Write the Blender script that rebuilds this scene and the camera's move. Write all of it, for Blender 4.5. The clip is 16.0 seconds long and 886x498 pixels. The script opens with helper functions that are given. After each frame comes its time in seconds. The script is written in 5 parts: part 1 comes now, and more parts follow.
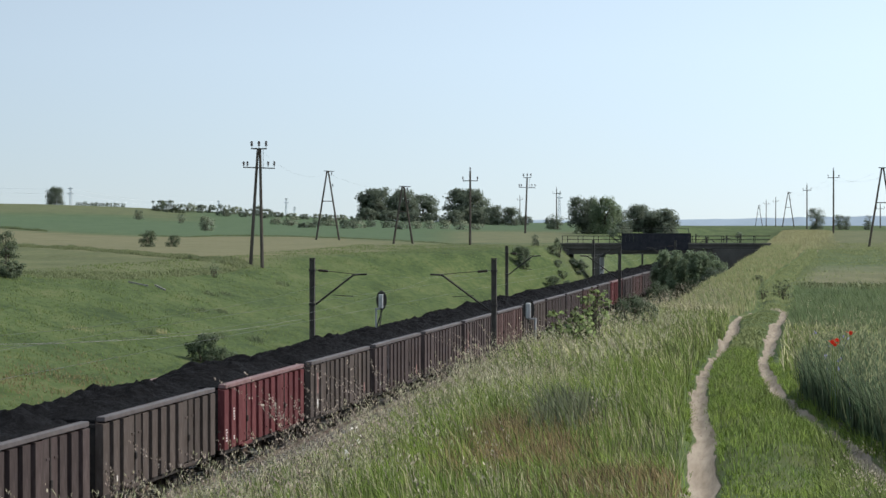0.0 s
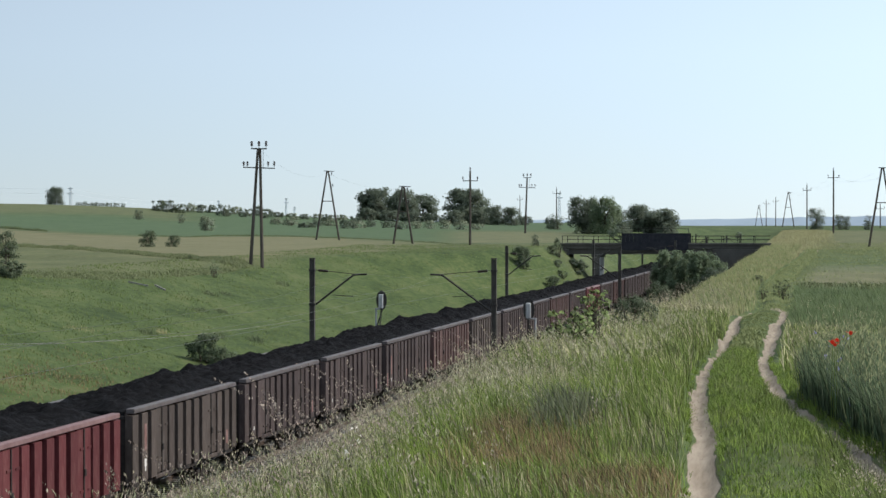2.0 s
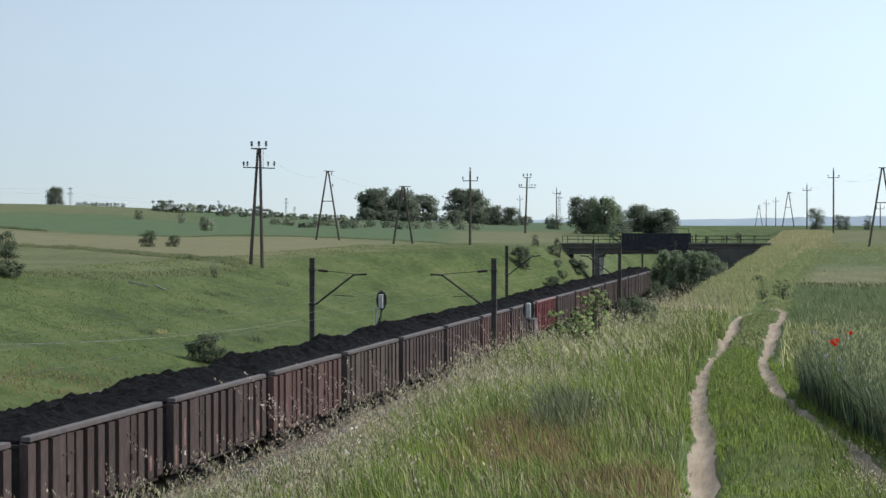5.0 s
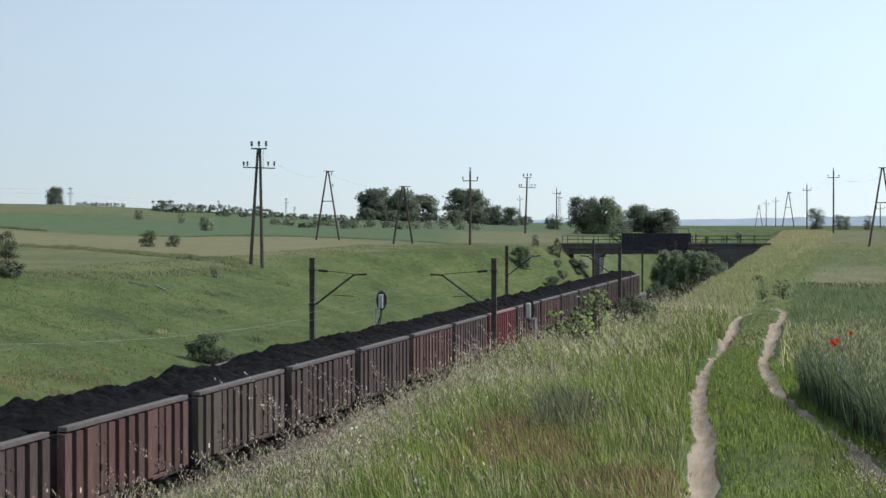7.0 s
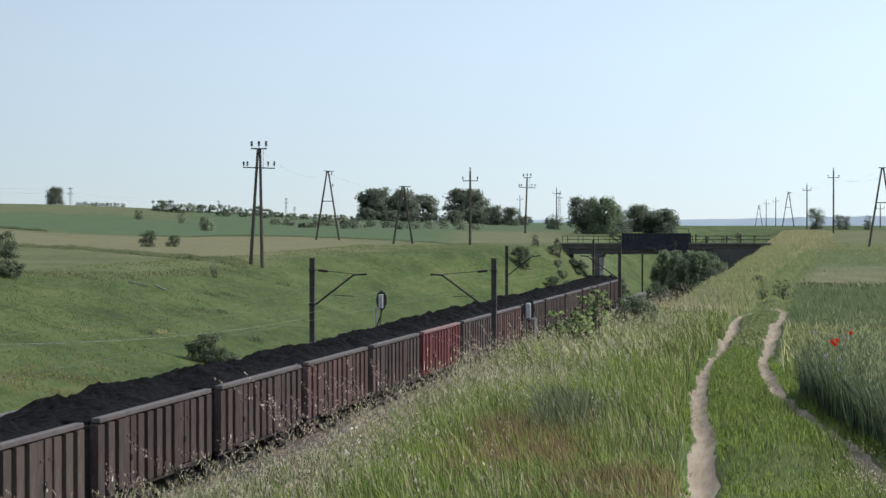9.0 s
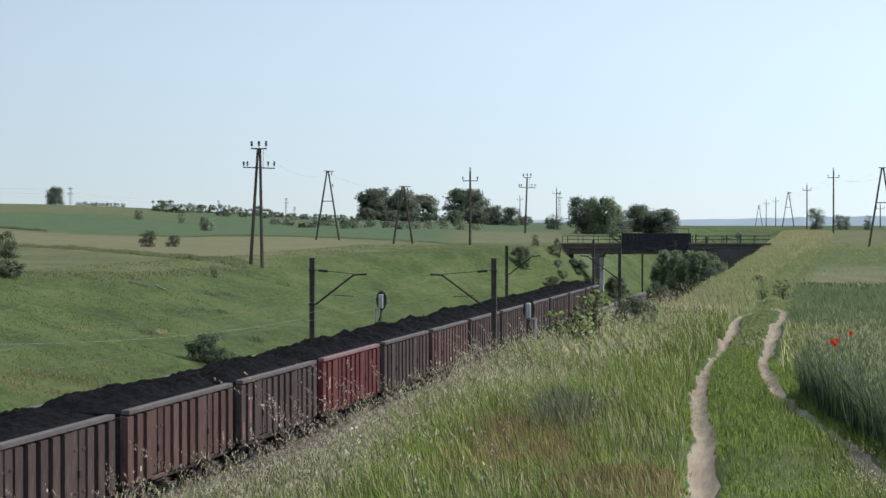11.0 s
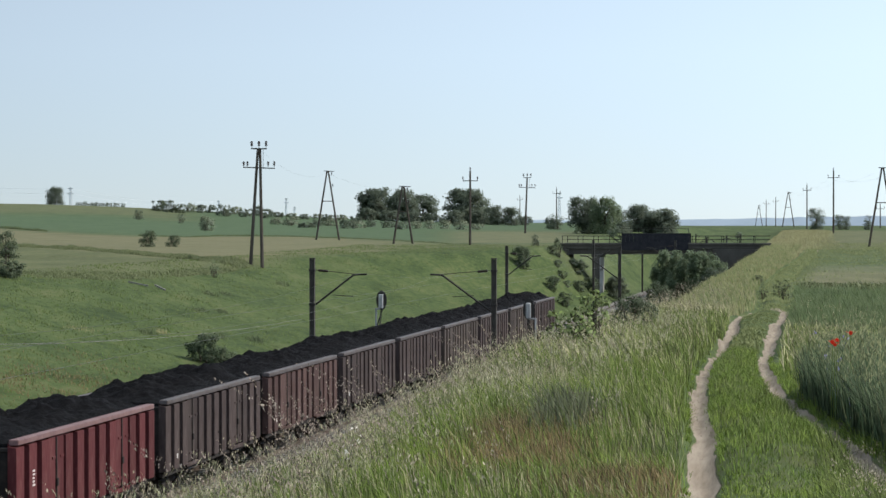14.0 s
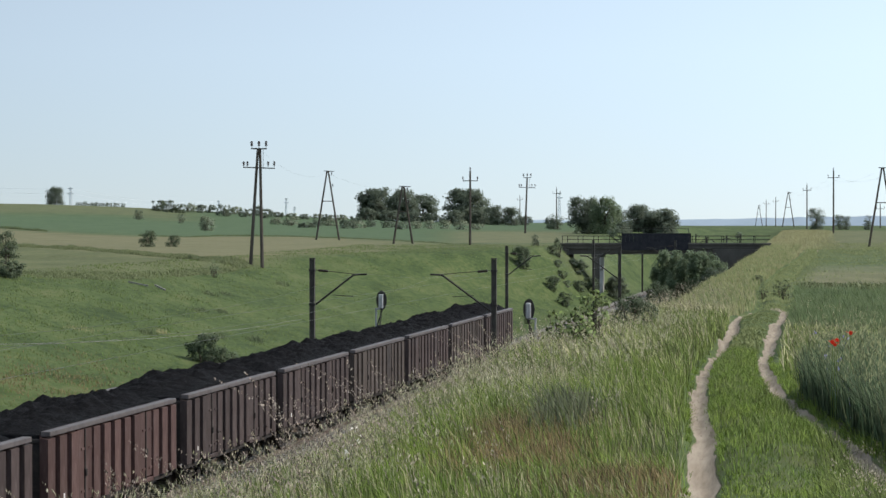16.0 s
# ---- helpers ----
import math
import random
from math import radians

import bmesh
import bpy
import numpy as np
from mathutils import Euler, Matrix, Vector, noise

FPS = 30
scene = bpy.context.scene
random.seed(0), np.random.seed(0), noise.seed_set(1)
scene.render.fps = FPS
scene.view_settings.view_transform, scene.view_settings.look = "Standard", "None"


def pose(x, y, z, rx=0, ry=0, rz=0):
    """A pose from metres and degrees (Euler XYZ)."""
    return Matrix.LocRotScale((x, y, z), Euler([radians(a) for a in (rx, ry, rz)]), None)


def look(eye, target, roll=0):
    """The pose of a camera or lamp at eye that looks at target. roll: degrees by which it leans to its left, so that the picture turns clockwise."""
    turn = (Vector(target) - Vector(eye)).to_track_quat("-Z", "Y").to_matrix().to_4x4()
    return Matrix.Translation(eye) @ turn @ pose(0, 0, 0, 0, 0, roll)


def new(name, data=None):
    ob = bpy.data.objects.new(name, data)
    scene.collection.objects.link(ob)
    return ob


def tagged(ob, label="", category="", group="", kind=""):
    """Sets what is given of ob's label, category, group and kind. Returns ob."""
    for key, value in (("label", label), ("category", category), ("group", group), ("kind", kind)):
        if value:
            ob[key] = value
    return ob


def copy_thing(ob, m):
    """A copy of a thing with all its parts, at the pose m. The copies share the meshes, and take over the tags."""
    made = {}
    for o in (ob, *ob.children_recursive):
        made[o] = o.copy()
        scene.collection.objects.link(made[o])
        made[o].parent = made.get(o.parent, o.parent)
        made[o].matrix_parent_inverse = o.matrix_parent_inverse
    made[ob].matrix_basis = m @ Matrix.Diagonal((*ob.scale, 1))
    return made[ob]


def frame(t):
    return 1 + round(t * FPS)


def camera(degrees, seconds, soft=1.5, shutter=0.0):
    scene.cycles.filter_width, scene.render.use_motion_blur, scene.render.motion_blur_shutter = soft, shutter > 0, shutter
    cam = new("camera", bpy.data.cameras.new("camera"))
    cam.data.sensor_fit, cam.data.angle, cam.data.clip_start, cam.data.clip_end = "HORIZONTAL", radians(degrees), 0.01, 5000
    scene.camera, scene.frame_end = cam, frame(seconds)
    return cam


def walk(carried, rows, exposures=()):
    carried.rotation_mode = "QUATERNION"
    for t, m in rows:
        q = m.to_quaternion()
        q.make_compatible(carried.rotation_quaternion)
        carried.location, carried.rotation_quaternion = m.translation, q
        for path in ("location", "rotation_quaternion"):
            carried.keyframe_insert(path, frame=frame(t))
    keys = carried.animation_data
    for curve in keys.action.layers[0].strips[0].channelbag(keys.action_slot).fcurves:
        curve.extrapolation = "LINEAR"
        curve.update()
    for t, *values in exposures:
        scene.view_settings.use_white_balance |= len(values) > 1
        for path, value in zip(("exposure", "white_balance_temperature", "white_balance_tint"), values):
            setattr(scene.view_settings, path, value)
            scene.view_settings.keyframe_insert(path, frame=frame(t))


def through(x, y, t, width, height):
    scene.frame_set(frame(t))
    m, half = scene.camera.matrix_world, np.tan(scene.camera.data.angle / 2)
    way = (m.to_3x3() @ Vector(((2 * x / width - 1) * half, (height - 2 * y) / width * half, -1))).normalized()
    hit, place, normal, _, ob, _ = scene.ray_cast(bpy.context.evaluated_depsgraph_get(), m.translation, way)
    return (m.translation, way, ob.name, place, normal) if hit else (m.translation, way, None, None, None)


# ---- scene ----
# camera: stands still on the rim of the cutting; rails run along +y at z = 0
EYE_Z = 8.57
cam = camera(20.62, 16.0, soft=1.5)
STILL = pose(0, 0, EYE_Z, 90 - 0.537, 0, 8.779)
walk(cam, [(0, STILL), (16.0, STILL)])

# world, sun, exposure
SUN_ELEV, SUN_AZ = radians(40), radians(75)      # azimuth from +y towards +x
world = bpy.data.worlds.new("sky")
scene.world = world
world.use_nodes = True
wn, wl = world.node_tree.nodes, world.node_tree.links
sky = wn.new("ShaderNodeTexSky")
sky.sky_type, sky.sun_disc = "NISHITA", False
sky.sun_elevation, sky.sun_rotation = SUN_ELEV, SUN_AZ
sky.air_density, sky.dust_density, sky.ozone_density = 0.6, 0.1, 1.2
wn["Background"].inputs["Strength"].default_value = 0.10
veil = wn.new("ShaderNodeMix")          # summer haze evens out the clear sky
veil.data_type = "RGBA"
veil.inputs["Factor"].default_value = 0.66
veil.inputs["B"].default_value = (5.0, 5.9, 6.7, 1)
wl.new(sky.outputs["Color"], veil.inputs["A"])
# the haze brightens towards the sun's side, east
way, part_of, gain, lit = wn.new("ShaderNodeTexCoord"), wn.new("ShaderNodeSeparateXYZ"), wn.new("ShaderNodeMapRange"), wn.new("ShaderNodeVectorMath")
wl.new(way.outputs["Generated"], part_of.inputs[0])
wl.new(part_of.outputs["X"], gain.inputs["Value"])
for slot, value in (("From Min", -0.6), ("From Max", 0.5), ("To Min", 0.62), ("To Max", 1.62)):
    gain.inputs[slot].default_value = value
low, both = wn.new("ShaderNodeMapRange"), wn.new("ShaderNodeMath")      # and dulls towards the horizon
wl.new(part_of.outputs["Z"], low.inputs["Value"])
for slot, value in (("From Min", 0.0), ("From Max", 0.07), ("To Min", 0.92), ("To Max", 1.035)):
    low.inputs[slot].default_value = value
both.operation = "MULTIPLY"
wl.new(gain.outputs["Result"], both.inputs[0])
wl.new(low.outputs["Result"], both.inputs[1])
lit.operation = "SCALE"
wl.new(veil.outputs["Result"], lit.inputs[0])
wl.new(both.outputs[0], lit.inputs["Scale"])
wl.new(lit.outputs["Vector"], wn["Background"].inputs["Color"])
sun = new("sun", bpy.data.lights.new("sun", "SUN"))
sun.data.energy, sun.data.angle, sun.data.color = 2.85, radians(0.6), (1.0, 0.93, 0.82)
sdir = Vector((math.cos(SUN_ELEV) * math.sin(SUN_AZ), math.cos(SUN_ELEV) * math.cos(SUN_AZ), math.sin(SUN_ELEV)))
sun.matrix_basis = look(sdir * 50, (0, 0, 0))
scene.view_settings.exposure = 0.45


# ---- helpers of the scene ----
def fast_mesh(name, verts, tris):
    """A mesh out of an (n, 3) array of points and an (m, 3) array of triangles."""
    me = bpy.data.meshes.new(name)
    verts, tris = np.asarray(verts, np.float32), np.asarray(tris, np.int32)
    me.vertices.add(len(verts))
    me.vertices.foreach_set("co", verts.ravel())
    me.loops.add(tris.size)
    me.loops.foreach_set("vertex_index", tris.ravel())
    me.polygons.add(len(tris))
    me.polygons.foreach_set("loop_start", np.arange(0, tris.size, 3, dtype=np.int32))
    me.update(calc_edges=True)
    return me


def soften(me, normals):
    """Rounded shading normals for foliage."""
    me.polygons.foreach_set("use_smooth", np.ones(len(me.polygons), dtype=bool))
    n = np.asarray(normals, np.float32)
    n = n / np.maximum(1e-6, np.linalg.norm(n, axis=1))[:, None]
    me.normals_split_custom_set_from_vertices(n)


def mesh_of(name, bm, material):
    me = bpy.data.meshes.new(name)
    bm.to_mesh(me)
    bm.free()
    if material:
        me.materials.append(material)
    return me


def part(name, bm, material, parent=None, label=""):
    me = bm if isinstance(bm, bpy.types.Mesh) else mesh_of(name, bm, material)
    ob = new(name, me)
    if parent:
        ob.parent = parent
    if label:
        ob["label"] = label
    return ob


def thing(name, label, category, m=None, group="", kind=""):
    ob = new(name)
    ob.empty_display_size = 0.3
    if m is not None:
        ob.matrix_basis = m
    return tagged(ob, label, category, group, kind)


def add_box(bm, x0, x1, y0, y1, z0, z1, bevel=0.0):
    vs = [bm.verts.new((x, y, z)) for x in (x0, x1) for y in (y0, y1) for z in (z0, z1)]
    fs = [bm.faces.new([vs[i] for i in q]) for q in
          ((0, 1, 3, 2), (4, 6, 7, 5), (0, 4, 5, 1), (2, 3, 7, 6), (0, 2, 6, 4), (1, 5, 7, 3))]
    if bevel:
        es = list({e for f in fs for e in f.edges})
        bmesh.ops.bevel(bm, geom=es, offset=bevel, segments=1, affect="EDGES")


def box_bm(x0, x1, y0, y1, z0, z1, bevel=0.0):
    bm = bmesh.new()
    add_box(bm, x0, x1, y0, y1, z0, z1, bevel)
    return bm


def add_rod(bm, a, b, r0, r1=None, n=8):
    """A tapered rod from a to b."""
    a, b = Vector(a), Vector(b)
    r1 = r0 if r1 is None else r1
    q = (b - a).to_track_quat("Z", "Y")
    rings = []
    for c, r in ((a, r0), (b, r1)):
        rings.append([bm.verts.new(c + q @ Vector((r * math.cos(2 * math.pi * i / n), r * math.sin(2 * math.pi * i / n), 0))) for i in range(n)])
    for i in range(n):
        bm.faces.new((rings[0][i], rings[0][(i + 1) % n], rings[1][(i + 1) % n], rings[1][i]))
    bm.faces.new(rings[0][::-1])
    bm.faces.new(rings[1])


def rod_bm(a, b, r0, r1=None, n=8):
    bm = bmesh.new()
    add_rod(bm, a, b, r0, r1, n)
    return bm


def add_beam(bm, a, b, w, d, up=(0, 0, 1)):
    """A square beam from a to b, w wide and d deep."""
    a, b = Vector(a), Vector(b)
    z = (b - a).normalized()
    x = Vector(up).cross(z)
    x = x.normalized() if x.length > 1e-4 else Vector((1, 0, 0))
    y = z.cross(x)
    vs = [bm.verts.new(c + x * (sx * w / 2) + y * (sy * d / 2)) for c in (a, b) for sx, sy in ((-1, -1), (1, -1), (1, 1), (-1, 1))]
    for q in ((0, 1, 5, 4), (1, 2, 6, 5), (2, 3, 7, 6), (3, 0, 4, 7), (3, 2, 1, 0), (4, 5, 6, 7)):
        bm.faces.new([vs[i] for i in q])


def beam_bm(a, b, w, d, up=(0, 0, 1)):
    bm = bmesh.new()
    add_beam(bm, a, b, w, d, up)
    return bm


def ramp(x, xs, ys):
    return np.interp(x, xs, ys)


def smooth(x, a, b):
    t = np.clip((x - a) / (b - a), 0, 1)
    return t * t * (3 - 2 * t)


def waves(x, y, scale, seed=0):
    """Cheap smooth noise in about -1 to 1 on arrays."""
    r = np.random.RandomState(seed)
    out = 0
    for k in range(7):
        a, f, p = r.uniform(0, 2 * np.pi), r.uniform(0.6, 2.2) / scale, r.uniform(0, 6.28, 2)
        out = out + np.sin((x * np.cos(a) + y * np.sin(a)) * f * 2.2 + p[0] + 1.3 * np.sin((y * np.cos(a) - x * np.sin(a)) * f * 1.7 + p[1]))
    return out / 4.0


# ---- materials ----
def material(name, colors, rough=0.8, metal=0.0, scale=3.0, fine=40.0, bump=0.3, depth=0.01, vary=0.12, through=0.0, spec=0.2, obj_random=False, island=False, stretch=(1, 1, 1)):
    """Procedural surface: colours mixed by two scales of noise, with relief. vary: spread of value from piece to piece."""
    m = bpy.data.materials.new(name)
    m.use_nodes = True
    nt = m.node_tree
    n, l = nt.nodes, nt.links
    bsdf = n["Principled BSDF"]
    tc, mp = n.new("ShaderNodeTexCoord"), n.new("ShaderNodeMapping")
    mp.inputs["Scale"].default_value = stretch
    l.new(tc.outputs["Object"], mp.inputs["Vector"])
    big, small = n.new("ShaderNodeTexNoise"), n.new("ShaderNodeTexNoise")
    for node, s, d in ((big, scale, 5), (small, fine, 3)):
        node.inputs["Scale"].default_value, node.inputs["Detail"].default_value, node.inputs["Roughness"].default_value = s, d, 0.6
        l.new(mp.outputs["Vector"], node.inputs["Vector"])
    cr = n.new("ShaderNodeValToRGB")
    k = len(colors)
    for i, c in enumerate(colors):
        e = cr.color_ramp.elements[i] if i < 2 else cr.color_ramp.elements.new(0.5)
        e.position, e.color = 0.3 + 0.4 * i / max(1, k - 1), (*c, 1)
    add = n.new("ShaderNodeMath")
    add.operation = "MULTIPLY_ADD"
    add.inputs[1].default_value = 0.4
    l.new(small.outputs["Fac"], add.inputs[0])
    sub = n.new("ShaderNodeMath")
    sub.operation, sub.inputs[1].default_value = "SUBTRACT", 0.2
    l.new(big.outputs["Fac"], sub.inputs[0])
    l.new(sub.outputs[0], add.inputs[2])
    l.new(add.outputs[0], cr.inputs["Fac"])
    out = cr.outputs["Color"]
    if obj_random or island:
        src = n.new("ShaderNodeNewGeometry").outputs["Random Per Island"] if island else n.new("ShaderNodeObjectInfo").outputs["Random"]
        hsv, mr = n.new("ShaderNodeHueSaturation"), n.new("ShaderNodeMapRange")
        mr.inputs["To Min"].default_value, mr.inputs["To Max"].default_value = 1 - vary * 2, 1 + vary * 2
        l.new(src, mr.inputs["Value"])
        l.new(mr.outputs[0], hsv.inputs["Value"])
        l.new(out, hsv.inputs["Color"])
        out = hsv.outputs["Color"]
    l.new(out, bsdf.inputs["Base Color"])
    bsdf.inputs["Roughness"].default_value, bsdf.inputs["Metallic"].default_value = rough, metal
    bsdf.inputs["Specular IOR Level"].default_value = spec
    if bump:
        b = n.new("ShaderNodeBump")
        b.inputs["Strength"].default_value, b.inputs["Distance"].default_value = bump, depth
        l.new(small.outputs["Fac"], b.inputs["Height"])
        l.new(b.outputs["Normal"], bsdf.inputs["Normal"])
    if through:
        tr, mix = n.new("ShaderNodeBsdfTranslucent"), n.new("ShaderNodeMixShader")
        l.new(out, tr.inputs["Color"])
        mix.inputs["Fac"].default_value = through
        l.new(bsdf.outputs[0], mix.inputs[1])
        l.new(tr.outputs[0], mix.inputs[2])
        l.new(mix.outputs[0], n["Material Output"].inputs["Surface"])
    return m


def wagon_paint(name, base, worn, dust):
    return material(name, [base, worn, dust], rough=0.75, scale=2.2, fine=14, bump=0.25, depth=0.012, vary=0.1, obj_random=True, stretch=(1, 1, 0.28))


M_BROWN = wagon_paint("brown_wagon_paint", (0.039, 0.0275, 0.0265), (0.06, 0.0435, 0.041), (0.102, 0.081, 0.076))
M_GREY = wagon_paint("grey_brown_wagon_paint", (0.048, 0.036, 0.031), (0.068, 0.053, 0.046), (0.11, 0.09, 0.081))
M_RUST = wagon_paint("rust_red_wagon_paint", (0.058, 0.032, 0.029), (0.086, 0.05, 0.045), (0.13, 0.088, 0.079))
M_RED = wagon_paint("red_wagon_paint", (0.07, 0.016, 0.018), (0.1, 0.026, 0.028), (0.135, 0.06, 0.056))
M_RIM = material("worn_steel_rim", [(0.075, 0.064, 0.063), (0.132, 0.114, 0.111)], rough=0.55, scale=2, fine=25, bump=0.2)
M_UNDER = material("dirty_underframe_steel", [(0.022, 0.02, 0.02), (0.045, 0.038, 0.034)], rough=0.85, scale=4, fine=40)
M_WHEEL = material("wheel_steel", [(0.05, 0.045, 0.042), (0.09, 0.08, 0.075)], rough=0.6, metal=0.4, scale=6, fine=50)
M_COAL = material("black_coal", [(0.004, 0.004, 0.0045), (0.008, 0.008, 0.009), (0.014, 0.014, 0.016)], rough=0.85, scale=5, fine=30, bump=0.9, depth=0.06, spec=0.06)
M_FADED = material("faded_red_paint", [(0.14, 0.055, 0.05), (0.3, 0.2, 0.185)], rough=0.8, scale=4, fine=25)
M_WHITE = material("white_stencil_paint", [(0.5, 0.485, 0.46), (0.76, 0.74, 0.71)], rough=0.7, scale=8, fine=60)
M_CONCRETE = material("weathered_concrete", [(0.14, 0.135, 0.125), (0.22, 0.215, 0.2), (0.3, 0.29, 0.27)], rough=0.9, scale=0.8, fine=14, bump=0.3, stretch=(1, 1, 0.4))
# dark colour holds the shade on the bridge's near faces
M_DARKCONC = material("shade_dark_concrete", [(0.06, 0.056, 0.05), (0.1, 0.094, 0.084)], rough=0.95, scale=0.7, fine=10, stretch=(1, 1, 0.5))
M_PIER = material("sunlit_pier_concrete", [(0.35, 0.34, 0.32), (0.5, 0.49, 0.46)], rough=0.9, scale=1.2, fine=12)
M_SCREEN = material("black_tarred_boards", [(0.014, 0.015, 0.02), (0.03, 0.03, 0.036)], rough=0.8, scale=2, fine=15)
M_STEEL = material("dark_painted_steel", [(0.026, 0.024, 0.022), (0.05, 0.046, 0.042)], rough=0.7, metal=0.0, scale=3, fine=30)
M_MAST = material("weathered_mast_steel", [(0.03, 0.027, 0.024), (0.075, 0.068, 0.06)], rough=0.8, metal=0.0, scale=2, fine=20)
M_WOOD = material("weathered_pole_wood", [(0.05, 0.042, 0.035), (0.10, 0.085, 0.07)], rough=0.9, scale=1.5, fine=25, stretch=(3, 3, 0.4))
M_PORC = material("brown_porcelain", [(0.03, 0.02, 0.018), (0.05, 0.035, 0.03)], rough=0.3, scale=5, fine=20, bump=0)
M_GALV = material("galvanised_steel", [(0.3, 0.3, 0.3), (0.42, 0.42, 0.42)], rough=0.5, metal=0.4, scale=3, fine=20)
# much paler than the near steel: distance haze is in the colour
M_HAZE = material("hazed_galvanised_lattice", [(0.6, 0.63, 0.66), (0.66, 0.7, 0.73)], rough=0.6, scale=1, fine=5, bump=0)
M_WIRE = material("tarnished_wire", [(0.075, 0.08, 0.06), (0.12, 0.125, 0.1)], rough=0.5, metal=0.3, scale=1, fine=5, bump=0)
M_RAIL = material("rail_steel", [(0.10, 0.07, 0.055), (0.2, 0.17, 0.15)], rough=0.5, metal=0.5, scale=2, fine=20)
M_SLEEPER = material("concrete_sleeper", [(0.2, 0.19, 0.18), (0.3, 0.29, 0.27)], rough=0.9, scale=3, fine=20)
M_BALLAST = material("ballast_stone", [(0.09, 0.08, 0.07), (0.17, 0.155, 0.14), (0.25, 0.23, 0.21)], rough=0.95, scale=6, fine=22, bump=0.9, depth=0.05)
M_BARK = material("grey_bark", [(0.06, 0.05, 0.04), (0.12, 0.1, 0.08)], rough=0.95, scale=4, fine=30, stretch=(1, 1, 0.3))


def leaf_mat(name, a, b, through=0.3, vary=0.2):
    return material(name, [a, b], rough=0.6, scale=0.35, fine=3, bump=0, vary=vary, through=through, island=True)


M_LEAF = leaf_mat("broadleaf_foliage", (0.115, 0.145, 0.10), (0.18, 0.21, 0.155), 0.6, 0.06)
M_LEAF_PALE = leaf_mat("pale_willow_foliage", (0.13, 0.18, 0.10), (0.215, 0.265, 0.16), 0.55, 0.15)
M_LEAF_DARK = leaf_mat("dark_shrub_foliage", (0.05, 0.07, 0.036), (0.085, 0.11, 0.058), 0.25, 0.12)
M_LEAF_BRIGHT = leaf_mat("bright_shrub_foliage", (0.06, 0.095, 0.028), (0.2, 0.25, 0.085), 0.2, 0.4)
M_FLOWER_BUSH = leaf_mat("elder_in_bloom_foliage", (0.10, 0.13, 0.07), (0.24, 0.26, 0.18), 0.2)
M_GRASS = leaf_mat("meadow_grass_blades", (0.084, 0.122, 0.026), (0.168, 0.208, 0.054), 0.18, 0.38)
M_SLOPE_PALE = leaf_mat("pale_slope_weeds", (0.1, 0.13, 0.042), (0.145, 0.17, 0.058), 0.16, 0.12)
M_SLOPE_DARK = leaf_mat("dark_slope_weeds", (0.05, 0.072, 0.03), (0.085, 0.11, 0.044), 0.04, 0.1)
M_SLOPE_LUSH = leaf_mat("lush_slope_grass", (0.063, 0.106, 0.023), (0.1, 0.147, 0.036), 0.2, 0.2)
M_SLOPE_RUSSET = leaf_mat("russet_slope_grass", (0.115, 0.1, 0.045), (0.17, 0.135, 0.065), 0.15, 0.15)
M_SLOPE = leaf_mat("slope_grass_blades", (0.068, 0.1, 0.03), (0.105, 0.136, 0.043), 0.12, 0.14)
M_GRASS_GREEN = leaf_mat("lush_grass_blades", (0.086, 0.146, 0.02), (0.172, 0.24, 0.038), 0.25, 0.28)
M_STRAW = leaf_mat("ripe_grass_seed_heads", (0.165, 0.145, 0.1), (0.32, 0.29, 0.22), 0.15, 0.5)
M_OAT = leaf_mat("oat_grass_spikelets", (0.15, 0.115, 0.095), (0.33, 0.285, 0.24), 0.2, 0.45)
M_RUSSET = leaf_mat("russet_sorrel_grass", (0.12, 0.092, 0.04), (0.19, 0.14, 0.062), 0.12, 0.3)
M_RYE = leaf_mat("blue_green_rye_blades", (0.04, 0.073, 0.032), (0.084, 0.122, 0.058), 0.08, 0.35)
M_RYE_EAR = leaf_mat("pale_rye_ears", (0.11, 0.135, 0.06), (0.2, 0.215, 0.11), 0.2, 0.3)
M_MUGWORT = leaf_mat("mugwort_leaves", (0.07, 0.086, 0.042), (0.145, 0.16, 0.09), 0.08)
M_PALE_GREEN = leaf_mat("soft_green_bank_grass", (0.10, 0.13, 0.042), (0.165, 0.19, 0.07), 0.08, 0.15)
M_OATS = leaf_mat("young_oats", (0.05, 0.085, 0.028), (0.095, 0.135, 0.05), 0.2, 0.12)
M_PALE = leaf_mat("pale_bank_grass", (0.16, 0.162, 0.068), (0.245, 0.238, 0.118), 0.12, 0.15)
M_DRY = leaf_mat("bleached_grass_blades", (0.21, 0.2, 0.105), (0.40, 0.37, 0.225), 0.08, 0.42)
M_SILVER = leaf_mat("silvery_feather_grass", (0.17, 0.178, 0.108), (0.33, 0.325, 0.22), 0.2, 0.4)
M_WEEDS = leaf_mat("grey_green_weeds", (0.085, 0.107, 0.046), (0.128, 0.148, 0.066), 0.12, 0.12)
M_POPPY = leaf_mat("poppy_petals", (0.65, 0.03, 0.015), (0.8, 0.06, 0.03), 0.3, 0.08)
M_PETAL = leaf_mat("white_petals", (0.55, 0.54, 0.5), (0.8, 0.79, 0.76), 0.2, 0.1)
M_CORNFLOWER = leaf_mat("cornflower_petals", (0.16, 0.15, 0.42), (0.25, 0.22, 0.55), 0.2, 0.1)

